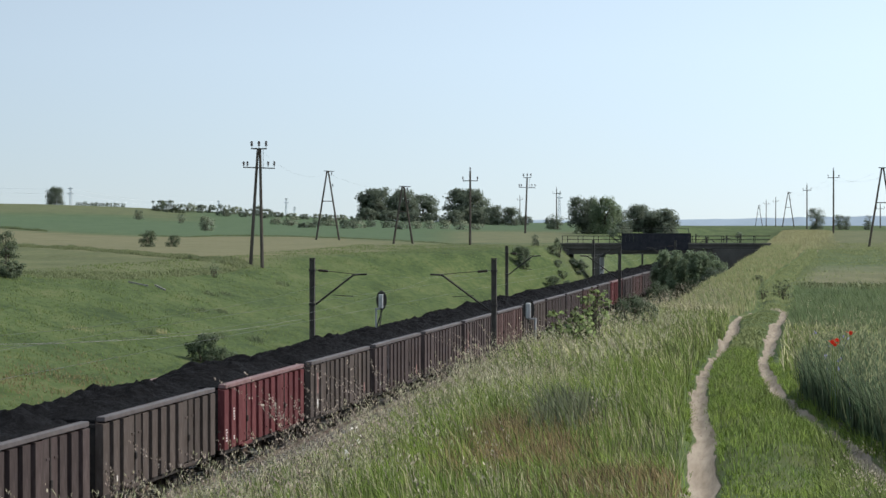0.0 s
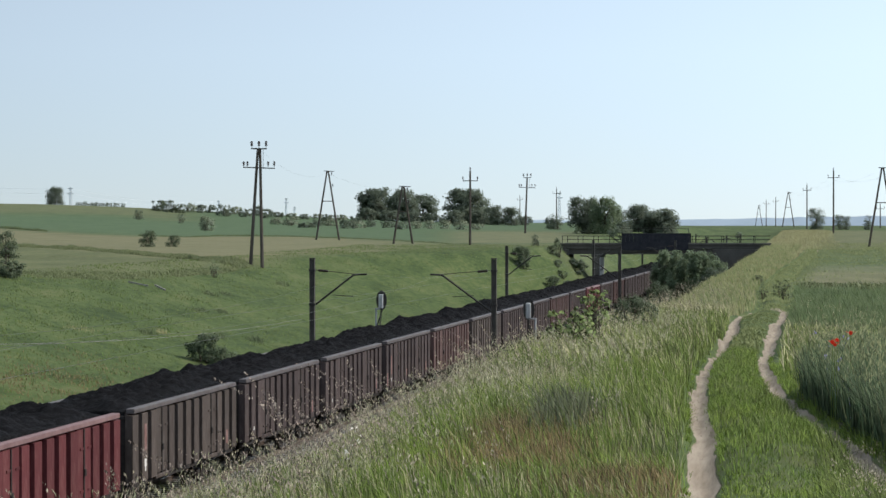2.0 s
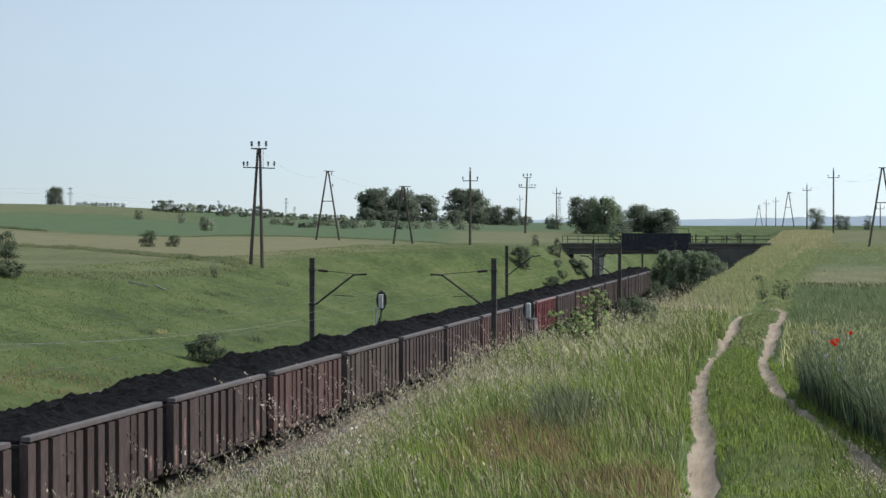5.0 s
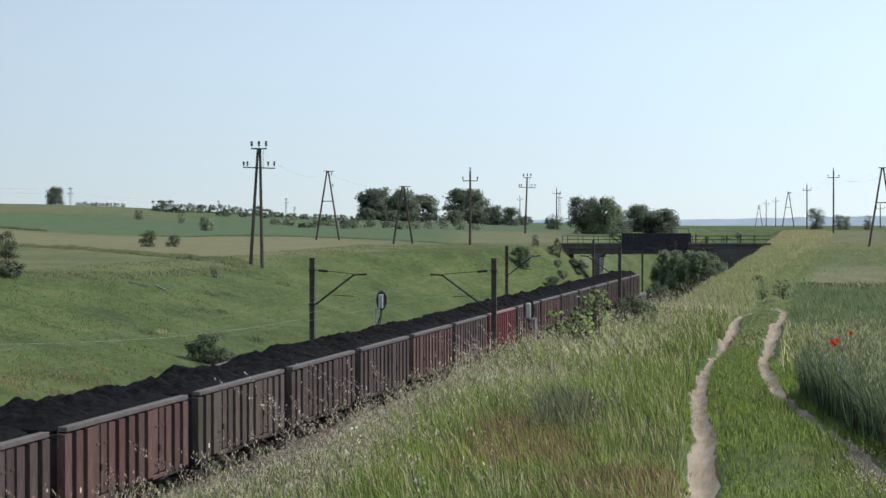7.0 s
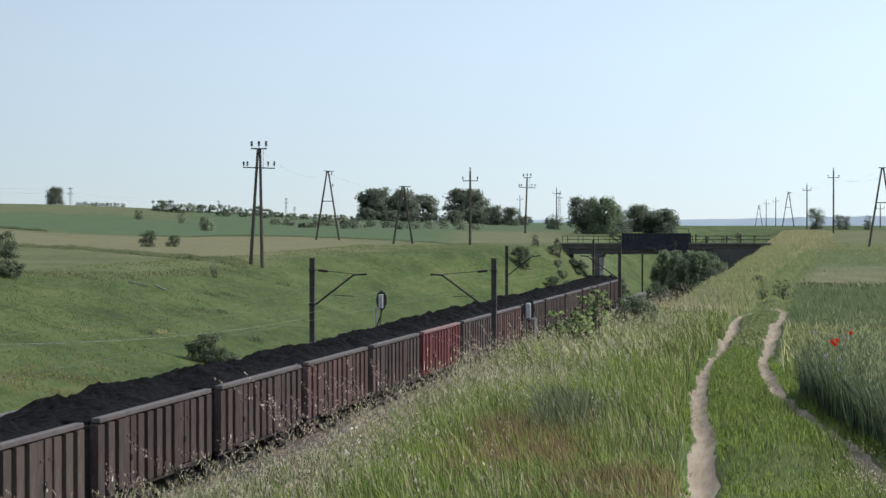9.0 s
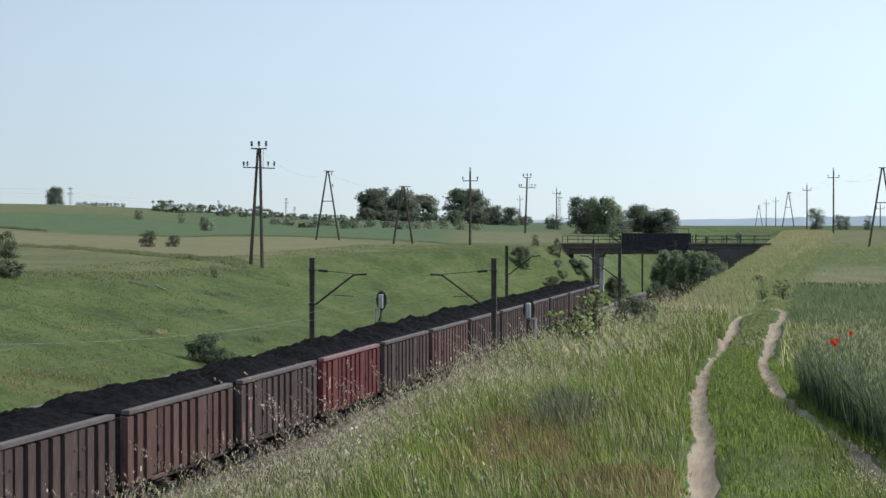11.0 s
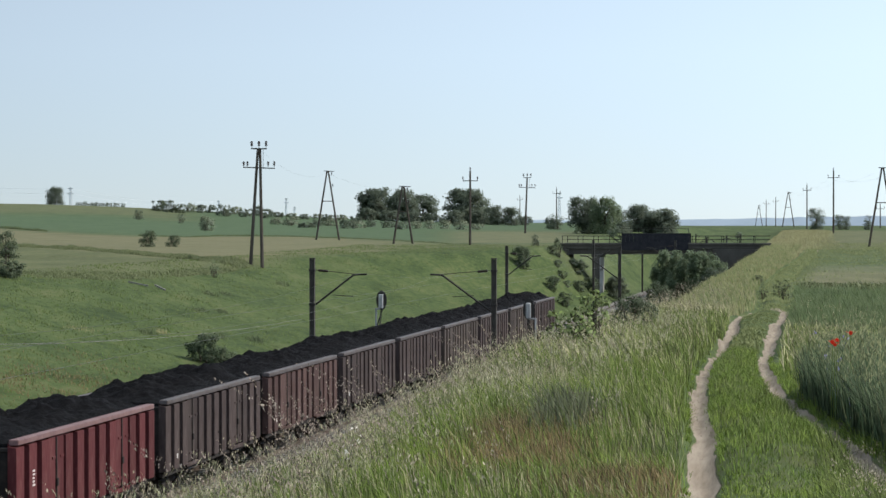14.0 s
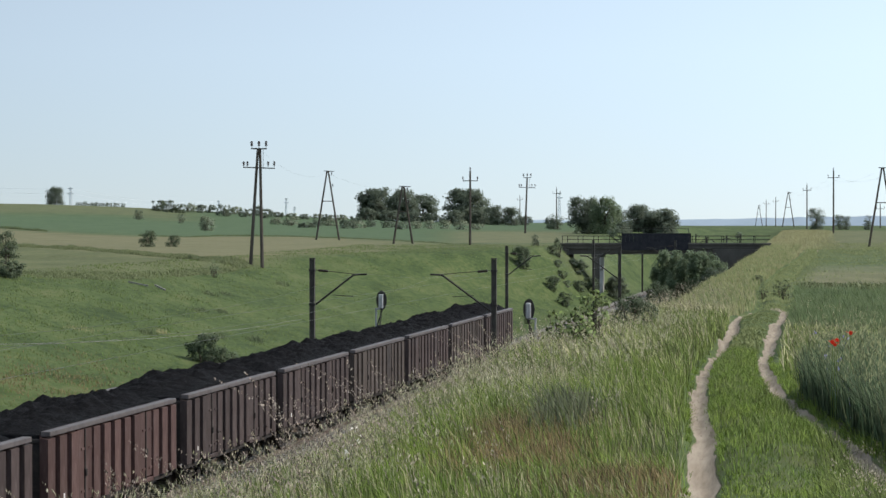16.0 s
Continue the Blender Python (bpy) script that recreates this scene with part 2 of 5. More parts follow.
# ---- the lie of the land ----
MID, NEAR_TRACK, TRAIN_X = -19.3, -17.3, -21.26
RUT_Y = [10, 21, 24, 27, 31, 36, 40, 48, 54, 62, 72, 83, 92, 98, 104, 115, 130, 150, 193, 245, 280, 330, 520]
RUT_L = [-0.4, -0.96, -1.1, -1.25, -1.47, -1.75, -1.92, -2.25, -2.4, -2.47, -2.53, -2.83, -3.08, -2.92, -2.45, -2.65, -3.1, -3.25, -2.75, -1.8, -1.5, -1.5, -1.5]
RUT_R = [1.6, 0.88, 0.62, 0.36, 0.08, -0.32, -0.62, -1.02, -1.22, -1.28, -1.3, -1.42, -1.4, -1.38, -1.32, -1.5, -1.85, -2.0, -1.5, -0.55, -0.2, -0.2, -0.2]


def ground(x, y):
    """Height of the ground, on arrays."""
    x, y = np.asarray(x, float), np.asarray(y, float)
    near = EYE_Z - ramp(y, [-100, 0, 20, 30, 60, 90, 130, 200, 300, 414, 560, 700, 1000, 4500], [2.0, 2.0, 2.35, 2.5, 3.1, 3.5, 3.6, 3.3, 2.7, 1.2, 0.6, 0.3, 0.1, -1.0])
    far = EYE_Z - ramp(np.hypot(x, y), [0, 160, 224, 300, 360, 430, 600, 900, 1500, 4500], [3.4, 3.2, 3.05, 2.4, 2.0, 1.3, 0.5, -1.2, -2.0, -2.5])
    far = far + 6.15 * np.exp(-(((x + 215) / 62) ** 2 + ((y - 600) / 130) ** 2) / 2)
    bearing = -x / np.maximum(y, 30.0)
    side = np.where(y > 200, np.maximum(smooth(bearing, 0.05, 0.10), (x < MID) * (1 - smooth(y, 306, 380))), (x < MID) * 1.0)
    high = near * (1 - side) + far * side
    high = np.where((y <= 200), np.where(x < MID, far, near), high)
    # the cutting, steep on the path's side, gentle across the line
    crest_r, foot_r = -4.9 - 0.3 * np.sin(y * 0.09) - 0.9 * smooth(y, 28, 60), -12.8
    dip_r = smooth(-x, -crest_r, -foot_r)
    dip_l = smooth(x, -56.0 + 2 * np.sin(y * 0.03) + 23 * smooth(y, 215, 292), -27.0 + 2.0 * smooth(y, 215, 292)) ** 0.85
    deep = np.where(x > MID, dip_r, dip_l) * (1 - smooth(y, 420, 700)) * smooth(y, -150, -60)
    z = high * (1 - deep) + (-0.75) * deep
    z = z - 0.26 * smooth(-x, 3.2, 5.0) * (x > MID) * (1 - smooth(y, 22, 36))
    z = z + 0.06 * np.exp(-((x + 5.6) / 1.5) ** 2) * smooth(y, 27, 44) * (1 - smooth(y, 90, 140))
    rough = 0.10 * waves(x, y, 6.0, 1) + 0.05 * waves(x, y, 1.6, 2)
    flat = np.exp(-((x - MID) / 7.5) ** 4)
    z = z + rough * (1 - flat) * (1 - smooth(y, 150, 400) * 0.5)
    # ruts of the track
    for rut in (RUT_L, RUT_R):
        d = x - ramp(y, RUT_Y, rut)
        z = z - 0.13 * np.exp(-(d / 0.2) ** 2) * (1 - smooth(y, 262, 285)) * (y > 2)
    z = z + 0.06 * np.exp(-((x - (ramp(y, RUT_Y, RUT_L) + ramp(y, RUT_Y, RUT_R)) / 2) / 0.35) ** 2) * (y > 5) * (y < 300)
    return z


def gz(x, y):
    return float(ground(np.array([x]), np.array([y]))[0])


# edges of the strips across the line: distance by bearing
def edge_hill(b):
    return ramp(b, [0.153, 0.175, 0.198, 0.218, 0.247, 0.264, 0.284, 0.321, 0.346], [312, 346, 370, 382, 388, 371, 382, 405, 430])


def edge_margin(b):
    return ramp(b, [0.242, 0.257, 0.271, 0.296, 0.309, 0.339, 0.346], [218, 220, 229, 255, 270, 290, 295])


def edge_meadow(b):
    return ramp(b, [0.153, 0.174, 0.199, 0.222, 0.235, 0.247, 0.272, 0.296, 0.321, 0.346], [287, 265, 245, 236, 224, 209, 193, 182, 175, 167])


def edge_brow(b):
    return ramp(b, [0.271, 0.289, 0.316, 0.346], [520, 563, 544, 525])


def build_ground():
    xs = np.concatenate([-np.geomspace(3000, 62, 70), np.arange(-60, -27, 2.0), np.arange(-27, -12, 0.75), np.arange(-12, -4, 0.4),
                         np.arange(-4, 2.2, 0.055), np.arange(2.2, 10, 0.6), np.geomspace(10, 3000, 45)])
    ys = np.concatenate([np.arange(-160, 16, 8.0), np.arange(16, 62, 0.2), np.arange(62, 110, 0.5), np.arange(110, 340, 2.5), np.geomspace(340, 4800, 100)])
    X, Y = np.meshgrid(xs, ys)
    Z = ground(X, Y)
    nx, ny = len(xs), len(ys)
    i = (np.arange(ny - 1)[:, None] * nx + np.arange(nx - 1)[None, :]).ravel()
    tris = np.concatenate([np.c_[i, i + 1, i + nx + 1], np.c_[i, i + nx + 1, i + nx]])
    me = fast_mesh("ground", np.c_[X.ravel(), Y.ravel(), Z.ravel()], tris)
    # cover: r dry straw-coloured crop, g fresh crop, b bare earth
    dist = np.hypot(X, Y)
    b = -X / np.maximum(Y, 1)
    wob = waves(X, Y, 40, 5)
    dry, fresh, bare = np.zeros_like(X), np.zeros_like(X), np.zeros_like(X)
    left = smooth(b, 0.08, 0.11)
    q = dist + 1.5 * wob
    d1, d2, d3 = edge_hill(b), edge_margin(b), edge_meadow(b)
    inner = smooth(q + 3 * wob, d3 - 2, d3 + 9) * (1 - smooth(q, d1 - 1, d1 + 1)) * left        # fields between the meadow and the hill
    ripe = np.maximum(smooth(q, d2 - 1, d2 + 1), 1 - smooth(b, 0.232, 0.242)) * smooth(b, 0.15, 0.21)
    dry += inner * (0.45 + 0.55 * ripe)
    hill = left * smooth(q, d1 - 3, d1 + 16)
    upper = smooth(q + 12 * wob, edge_brow(b) - 30, edge_brow(b) + 20) * smooth(b, 0.25, 0.27)
    pale = hill * smooth(b, 0.05, 0.07) * (1 - smooth(b, 0.14, 0.17)) * (1 - smooth(q, 430, 520))
    fresh += hill * (1 - 0.85 * upper) * (1 - 0.9 * pale)
    dry += 0.8 * pale
    dry += hill * 0.55 * upper
    right = smooth(X - ramp(Y, RUT_Y, RUT_R) + 0.3 * wob, 0.1, 2.0)
    dry += right * (0.85 * smooth(Y + 4 * wob, 144, 152) * (1 - smooth(Y + 4 * wob, 194, 210)) + 0.6 * smooth(Y, 285, 300) * (1 - smooth(Y, 470, 520)) * (1 - smooth(X, 8, 20)))
    fresh += right * (0.7 * smooth(Y, 74, 77) * (1 - smooth(Y, 128, 138)) + 0.4 * smooth(Y, 180, 190) * (1 - smooth(Y, 245, 262)))
    for rut, base in ((RUT_L, 0.9), (RUT_R, 0.93)):
        wide = base + 0.4 * np.exp(-((Y - 77) / 8) ** 2) - 0.25 * np.exp(-((Y - 56) / 5) ** 2)
        d = np.abs(X - ramp(Y, RUT_Y, rut) + 0.035 * waves(X * 0.6, Y * 0.4, 0.5, 8) + 0.06 * waves(X * 0.4, Y * 0.7, 2.6, 9))
        bare = np.maximum(bare, (1 - smooth(d / wide, 0.02, 0.26)) * (Y > 4) * (1 - smooth(Y, 103, 108) * (1 - smooth(Y, 268, 274))) * (Y < 292))
    across = (1 - smooth(np.abs(Y - 103.5), 0.6, 2.2)) * (X > ramp(Y, RUT_Y, RUT_L)) * (X < ramp(Y, RUT_Y, RUT_R))
    bare = np.maximum(bare, across)
    # darkened cover under tall growth: shade between blades put into the ground colour
    thatch_shade = smooth(ramp(Y, RUT_Y, RUT_L) - X, 0.2, 0.7) * (X > -14) * (1 - smooth(Y, 110, 180)) + (X > ramp(Y, RUT_Y, RUT_R) + 0.25) * (Y < 41) * 1.0
    col = np.stack([dry, fresh, bare, thatch_shade], -1).astype(np.float32)
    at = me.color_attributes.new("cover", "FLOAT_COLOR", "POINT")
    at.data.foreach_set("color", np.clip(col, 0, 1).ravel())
    me.polygons.foreach_set("use_smooth", np.ones(len(me.polygons), dtype=bool))
    me.materials.append(ground_material())
    return tagged(part("ground", me, None), "rolling green farmland with a grassy railway cutting", "ground", kind="structure")


def ground_material():
    m = bpy.data.materials.new("meadow_and_fields")
    m.use_nodes = True
    n, l = m.node_tree.nodes, m.node_tree.links
    bsdf = n["Principled BSDF"]
    geo = n.new("ShaderNodeNewGeometry")
    att = n.new("ShaderNodeAttribute")
    att.attribute_name = "cover"
    sep = n.new("ShaderNodeSeparateColor")
    l.new(att.outputs["Color"], sep.inputs["Color"])

    def noise_at(scale, detail, stretch=(1, 1, 1)):
        mp, t = n.new("ShaderNodeMapping"), n.new("ShaderNodeTexNoise")
        mp.inputs["Scale"].default_value = stretch
        l.new(geo.outputs["Position"], mp.inputs["Vector"])
        l.new(mp.outputs[0], t.inputs["Vector"])
        t.inputs["Scale"].default_value, t.inputs["Detail"].default_value, t.inputs["Roughness"].default_value = scale, detail, 0.62
        return t.outputs["Fac"]

    def ramp_of(fac, stops):
        r = n.new("ShaderNodeValToRGB")
        for i, (p, c) in enumerate(stops):
            e = r.color_ramp.elements[i] if i < 2 else r.color_ramp.elements.new(p)
            e.position, e.color = p, (*c, 1)
        l.new(fac, r.inputs["Fac"])
        return r.outputs["Color"]

    def mixed(fac, a, b):
        x = n.new("ShaderNodeMix")
        x.data_type = "RGBA"
        l.new(fac, x.inputs["Factor"])
        l.new(a, x.inputs["A"])
        l.new(b, x.inputs["B"])
        return x.outputs["Result"]

    patch, tuft, grain = noise_at(0.25, 6, (1, 0.5, 1)), noise_at(1.9, 8, (1, 0.6, 1)), noise_at(9, 4, (1, 0.35, 1))
    blend = n.new("ShaderNodeMath")
    blend.operation = "MULTIPLY_ADD"
    blend.inputs[1].default_value = 0.5
    l.new(tuft, blend.inputs[0])
    half = n.new("ShaderNodeMath")
    half.operation = "MULTIPLY"
    half.inputs[1].default_value = 0.5
    l.new(patch, half.inputs[0])
    l.new(half.outputs[0], blend.inputs[2])
    meadow = ramp_of(blend.outputs[0], [(0.38, (0.03, 0.047, 0.015)), (0.46, (0.05, 0.074, 0.023)), (0.53, (0.068, 0.094, 0.03)), (0.62, (0.1, 0.112, 0.045))])
    straw = ramp_of(blend.outputs[0], [(0.35, (0.118, 0.118, 0.06)), (0.65, (0.172, 0.16, 0.088))])
    crop = ramp_of(blend.outputs[0], [(0.35, (0.056, 0.09, 0.043)), (0.65, (0.085, 0.122, 0.06))])
    earth = ramp_of(noise_at(9, 5, (1, 0.07, 1)), [(0.3, (0.16, 0.127, 0.094)), (0.5, (0.245, 0.2, 0.153)), (0.7, (0.31, 0.262, 0.207))])
    c = mixed(sep.outputs["Red"], meadow, straw)
    c = mixed(sep.outputs["Green"], c, crop)
    # dark brown soil and dead grass, with the shade under the blades painted in
    thatch_shade = ramp_of(grain, [(0.3, (0.035, 0.036, 0.018)), (0.7, (0.085, 0.08, 0.04))])
    c = mixed(att.outputs["Alpha"], c, thatch_shade)
    worn, bare = n.new("ShaderNodeMath"), n.new("ShaderNodeMapRange")      # ragged edges of the bare ruts
    worn.operation, worn.inputs[1].default_value = "MULTIPLY_ADD", 0.45
    l.new(noise_at(8, 3, (1, 0.1, 1)), worn.inputs[0])
    l.new(sep.outputs["Blue"], worn.inputs[2])
    for slot, value in (("From Min", 0.56), ("From Max", 0.64)):
        bare.inputs[slot].default_value = value
    l.new(worn.outputs[0], bare.inputs["Value"])
    c = mixed(bare.outputs[0], c, earth)
    l.new(c, bsdf.inputs["Base Color"])
    bsdf.inputs["Roughness"].default_value = 0.95
    bsdf.inputs["Specular IOR Level"].default_value = 0.15
    bump = n.new("ShaderNodeBump")
    bump.inputs["Strength"].default_value, bump.inputs["Distance"].default_value = 0.5, 0.07
    high = n.new("ShaderNodeMix")
    l.new(bare.outputs[0], high.inputs["Factor"])
    l.new(tuft, high.inputs["A"])
    clods = n.new("ShaderNodeMath")
    clods.operation, clods.inputs[1].default_value = "MULTIPLY", 0.15
    l.new(noise_at(9, 4, (1, 0.15, 1)), clods.inputs[0])
    l.new(clods.outputs[0], high.inputs["B"])
    l.new(high.outputs["Result"], bump.inputs["Height"])
    l.new(bump.outputs["Normal"], bsdf.inputs["Normal"])
    return m


build_ground()


# ---- the railway ----
def build_trackbed():
    bm = bmesh.new()
    prof = [(-24.6, -0.85), (-23.6, -0.28), (-15.2, -0.28), (-14.2, -0.85)]
    ys = np.arange(30, 640, 5.0)
    rows = []
    for y in ys:
        rows.append([bm.verts.new((x + 0.05 * math.sin(y * 3 + x), y, z)) for x, z in prof])
    for a, b in zip(rows, rows[1:]):
        for i in range(3):
            bm.faces.new((a[i], a[i + 1], b[i + 1], b[i]))
    tagged(part("trackbed", bm, M_BALLAST), "grey crushed-stone ballast bed of two tracks", "trackbed", kind="structure")
    for cx in (NEAR_TRACK, TRAIN_X):
        track = thing("railway_track", "rusty steel rails on concrete sleepers in ballast", "railway track", kind="structure")
        for s in (-0.7535, 0.7535):
            bm = bmesh.new()
            x = cx + s
            add_box(bm, x - 0.036, x + 0.036, 30, 640, -0.045, 0.0)
            add_box(bm, x - 0.010, x + 0.010, 30, 640, -0.14, -0.045)
            add_box(bm, x - 0.07, x + 0.07, 30, 640, -0.165, -0.14)
            part("rail", bm, M_RAIL, track)
        bm = bmesh.new()
        for k in range(int((430 - 55) / 0.6)):
            y = 55 + 0.6 * k
            add_box(bm, cx - 1.28, cx + 1.28, y - 0.13, y + 0.13, -0.31, -0.165)
        tagged(part("sleepers", bm, M_SLEEPER, track), kind="stuff")


build_trackbed()

# ---- coal wagons ----
RIM_Z, HALF_W, BODY = 3.27, 1.5, 12.46
SILL_Z = 1.05
SHEET = HALF_W - 0.1      # the side sheets lie behind deep posts
PITCH = 13.946
RIBS = 12


def rib_mesh():
    """Pressed steel post, tapering in towards its outer face; origin on the side sheet."""
    bm = bmesh.new()
    z0, z1, w0, w1, d = SILL_Z + 0.03, RIM_Z - 0.16, 0.325, 0.3, 0.22
    a = [bm.verts.new(p) for p in ((0, -w0, z0), (d, -w1, z0), (d, w1, z0), (0, w0, z0))]
    b = [bm.verts.new(p) for p in ((0, -w0, z1), (d, -w1, z1 - 0.04), (d, w1, z1 - 0.04), (0, w0, z1))]
    for i in range(3):
        bm.faces.new((a[i], a[i + 1], b[i + 1], b[i]))
    bm.faces.new(b)
    bm.faces.new(a[::-1])
    return bm


def make_wheel():
    bm = bmesh.new()
    add_rod(bm, (-1.05, 0, 0), (1.05, 0, 0), 0.085, n=10)
    for s in (-1, 1):
        add_rod(bm, (s * 0.70, 0, 0), (s * 0.83, 0, 0), 0.46, 0.455, n=28)
        add_rod(bm, (s * 0.675, 0, 0), (s * 0.70, 0, 0), 0.49, n=28)
        add_rod(bm, (s * 0.83, 0, 0), (s * 0.86, 0, 0), 0.36, 0.2, n=20)
    me = mesh_of("wheelset", bm, M_WHEEL)
    return me


wheel_mesh = make_wheel()
RIB_MESH = {}


def coal_wagon(paint, label, marks):
    """Open-top bogie wagon; origin at rail level under the middle."""
    w = thing("coal_wagon", label, "freight wagon", group="coal train wagons")
    h = BODY / 2
    for s in (1, -1):
        side = part("side_wall", box_bm(s * SHEET - 0.02, s * SHEET + 0.02, -h, h, SILL_Z, RIM_Z - 0.1), paint, w)
        if paint.name not in RIB_MESH:
            RIB_MESH[paint.name] = mesh_of("rib", rib_mesh(), paint)
        step = (BODY - 0.4) / RIBS
        for k in range(RIBS + 1):
            if k in (3, 9):
                continue
            r = part("rib", RIB_MESH[paint.name], paint, side)
            r.matrix_basis = Matrix.Translation((s * (SHEET + 0.02), -h + 0.2 + step * k, 0)) @ pose(0, 0, 0, 0, 0, 0 if s > 0 else 180)
        # two double doors in place of the third and ninth posts
        x = s * (HALF_W + 0.06)
        for k in (3, 9):
            y = -h + 0.2 + step * k
            for e in (-1, 1):
                y0, y1 = sorted((y + e * 0.05, y + e * (step - 0.36)))
                door = part("side_door", box_bm(x - 0.035, x + 0.035, y0, y1, SILL_Z + 0.1, RIM_Z - 0.16, 0.012), paint, side)
                for z in (SILL_Z + 0.35, SILL_Z + 1.5):
                    part("hinge", box_bm(x + s * 0.045 - 0.012, x + s * 0.045 + 0.012, y1 - 0.3, y1 - 0.02, z - 0.035, z + 0.035), paint, door)
            part("door_bar", box_bm(x + s * 0.03 - 0.03, x + s * 0.03 + 0.03, y - 0.035, y + 0.035, SILL_Z + 0.05, RIM_Z - 0.2), M_UNDER, side)
            part("door_latch", box_bm(x + s * 0.07 - 0.03, x + s * 0.07 + 0.03, y - 0.07, y + 0.07, SILL_Z + 0.75, SILL_Z + 0.95, 0.01), M_UNDER, side)
            part("door_sill", box_bm(x - 0.05, x + 0.07, y - step + 0.25, y + step - 0.25, SILL_Z - 0.06, SILL_Z + 0.06, 0.01), paint, side)
        bm = bmesh.new()
        add_box(bm, s * (HALF_W + 0.035) - 0.13, s * (HALF_W + 0.035) + 0.13, -h, h, RIM_Z - 0.145, RIM_Z, 0.02)
        part("top_rim", bm, rim_of[paint.name], w)
        part("sole_bar", box_bm(s * (HALF_W - 0.04) - 0.06, s * (HALF_W - 0.04) + 0.06, -h - 0.02, h + 0.02, 0.9, SILL_Z - 0.005, 0.01), M_UNDER, w)
        # stencilled panels, grip rails and a data plate
        for my, mz, mw, mh in marks:
            bm = bmesh.new()
            x = s * (HALF_W + 0.142)
            rows = 1 if mh < 0.25 else int(mh / 0.09)
            for i in range(rows):
                z = mz + mh * i / rows
                add_box(bm, x - 0.002, x + 0.002, -h + my - mw / 2, -h + my + mw / 2 - 0.03 * (i % 3), z, z + mh / rows * (0.8 if rows == 1 else 0.55))
            part("stencil_marks", bm, M_WHITE, side, "faded white stencilled lines")
    for e in (1, -1):
        y = e * h
        # dark steel colour here carries the gap's shade as well as coal dust
        end = part("end_wall", box_bm(-SHEET - 0.02, SHEET + 0.02, y - 0.034, y + 0.034, SILL_Z, RIM_Z - 0.28), M_UNDER, w, "end wall dark with coal dust and painted-in shade")
        for x in (-1.1, -0.4, 0.4, 1.1):
            part("post", box_bm(x - 0.06, x + 0.06, y + e * 0.035 - 0.03, y + e * 0.035 + 0.05 * 1.5, SILL_Z, RIM_Z - 0.33), M_UNDER, end)
        part("top_rim", box_bm(-HALF_W + 0.08, HALF_W - 0.08, y - 0.07, y + 0.07, RIM_Z - 0.32, RIM_Z - 0.2, 0.02), M_UNDER, w)
        part("head_stock", box_bm(-1.3, 1.3, y - 0.12 + e * 0.08, y + 0.08 + e * 0.08, 0.85, 1.18, 0.01), M_UNDER, w)
        for x in (-0.875, 0.875):
            bm = bmesh.new()
            add_rod(bm, (x, y + e * 0.15, 1.05), (x, y + e * 0.36, 1.05), 0.09, n=12)
            add_rod(bm, (x, y + e * 0.36, 1.05), (x, y + e * 0.46, 1.05), 0.22, n=16)
            part("buffer", bm, M_UNDER, w)
        part("coupling", rod_bm((0, y + e * 0.1, 1.0), (0, y + e * 0.48, 0.85), 0.045, 0.06), M_UNDER, w)
        # bogie
        yb = e * (h - 2.3)
        bog = part("bogie", bogie_mesh(), M_UNDER, w)
        bog.matrix_basis = Matrix.Translation((0, yb, 0))
        for dy in (-0.9, 0.9):
            ws = part("wheelset", wheel_mesh, M_WHEEL, w)
            ws.matrix_basis = Matrix.Translation((0, yb + dy, 0.46))
    bm = bmesh.new()
    add_box(bm, -0.25, 0.25, -h, h, 0.78, 1.05)
    add_box(bm, -SHEET + 0.03, SHEET - 0.03, -h + 0.02, h - 0.02, 1.06, 1.2)
    part("underframe", bm, M_UNDER, w)
    bm = bmesh.new()
    add_rod(bm, (0.6, -1.4, 0.7), (0.6, -0.4, 0.7), 0.2, n=14)
    add_box(bm, -0.8, -0.3, -1.0, 0.6, 0.55, 0.8, 0.02)
    part("brake_gear", bm, M_UNDER, w)
    return w


BOGIE = []


def bogie_mesh():
    if not BOGIE:
        bm = bmesh.new()
        for s in (-1, 1):
            add_box(bm, s * 1.0 - 0.07, s * 1.0 + 0.07, -1.25, 1.25, 0.52, 0.72, 0.02)
            for y in (-0.9, 0.9):
                add_box(bm, s * 1.08 - 0.12, s * 1.08 + 0.10, y - 0.18, y + 0.18, 0.3, 0.6, 0.03)
            add_box(bm, s * 1.0 - 0.1, s * 1.0 + 0.1, -0.3, 0.3, 0.3, 0.8, 0.03)
        add_box(bm, -1.1, 1.1, -0.22, 0.22, 0.5, 0.84, 0.02)
        BOGIE.append(mesh_of("bogie", bm, M_UNDER))
    return BOGIE[0]


rim_of = {}
for base, tint in ((M_BROWN, M_RIM), (M_GREY, M_RIM), (M_RUST, M_RIM)):
    rim_of[base.name] = tint
rim_of[M_RED.name] = material("worn_pink_red_rim", [(0.155, 0.085, 0.084), (0.24, 0.155, 0.15)], rough=0.55, scale=2, fine=25, bump=0.2)


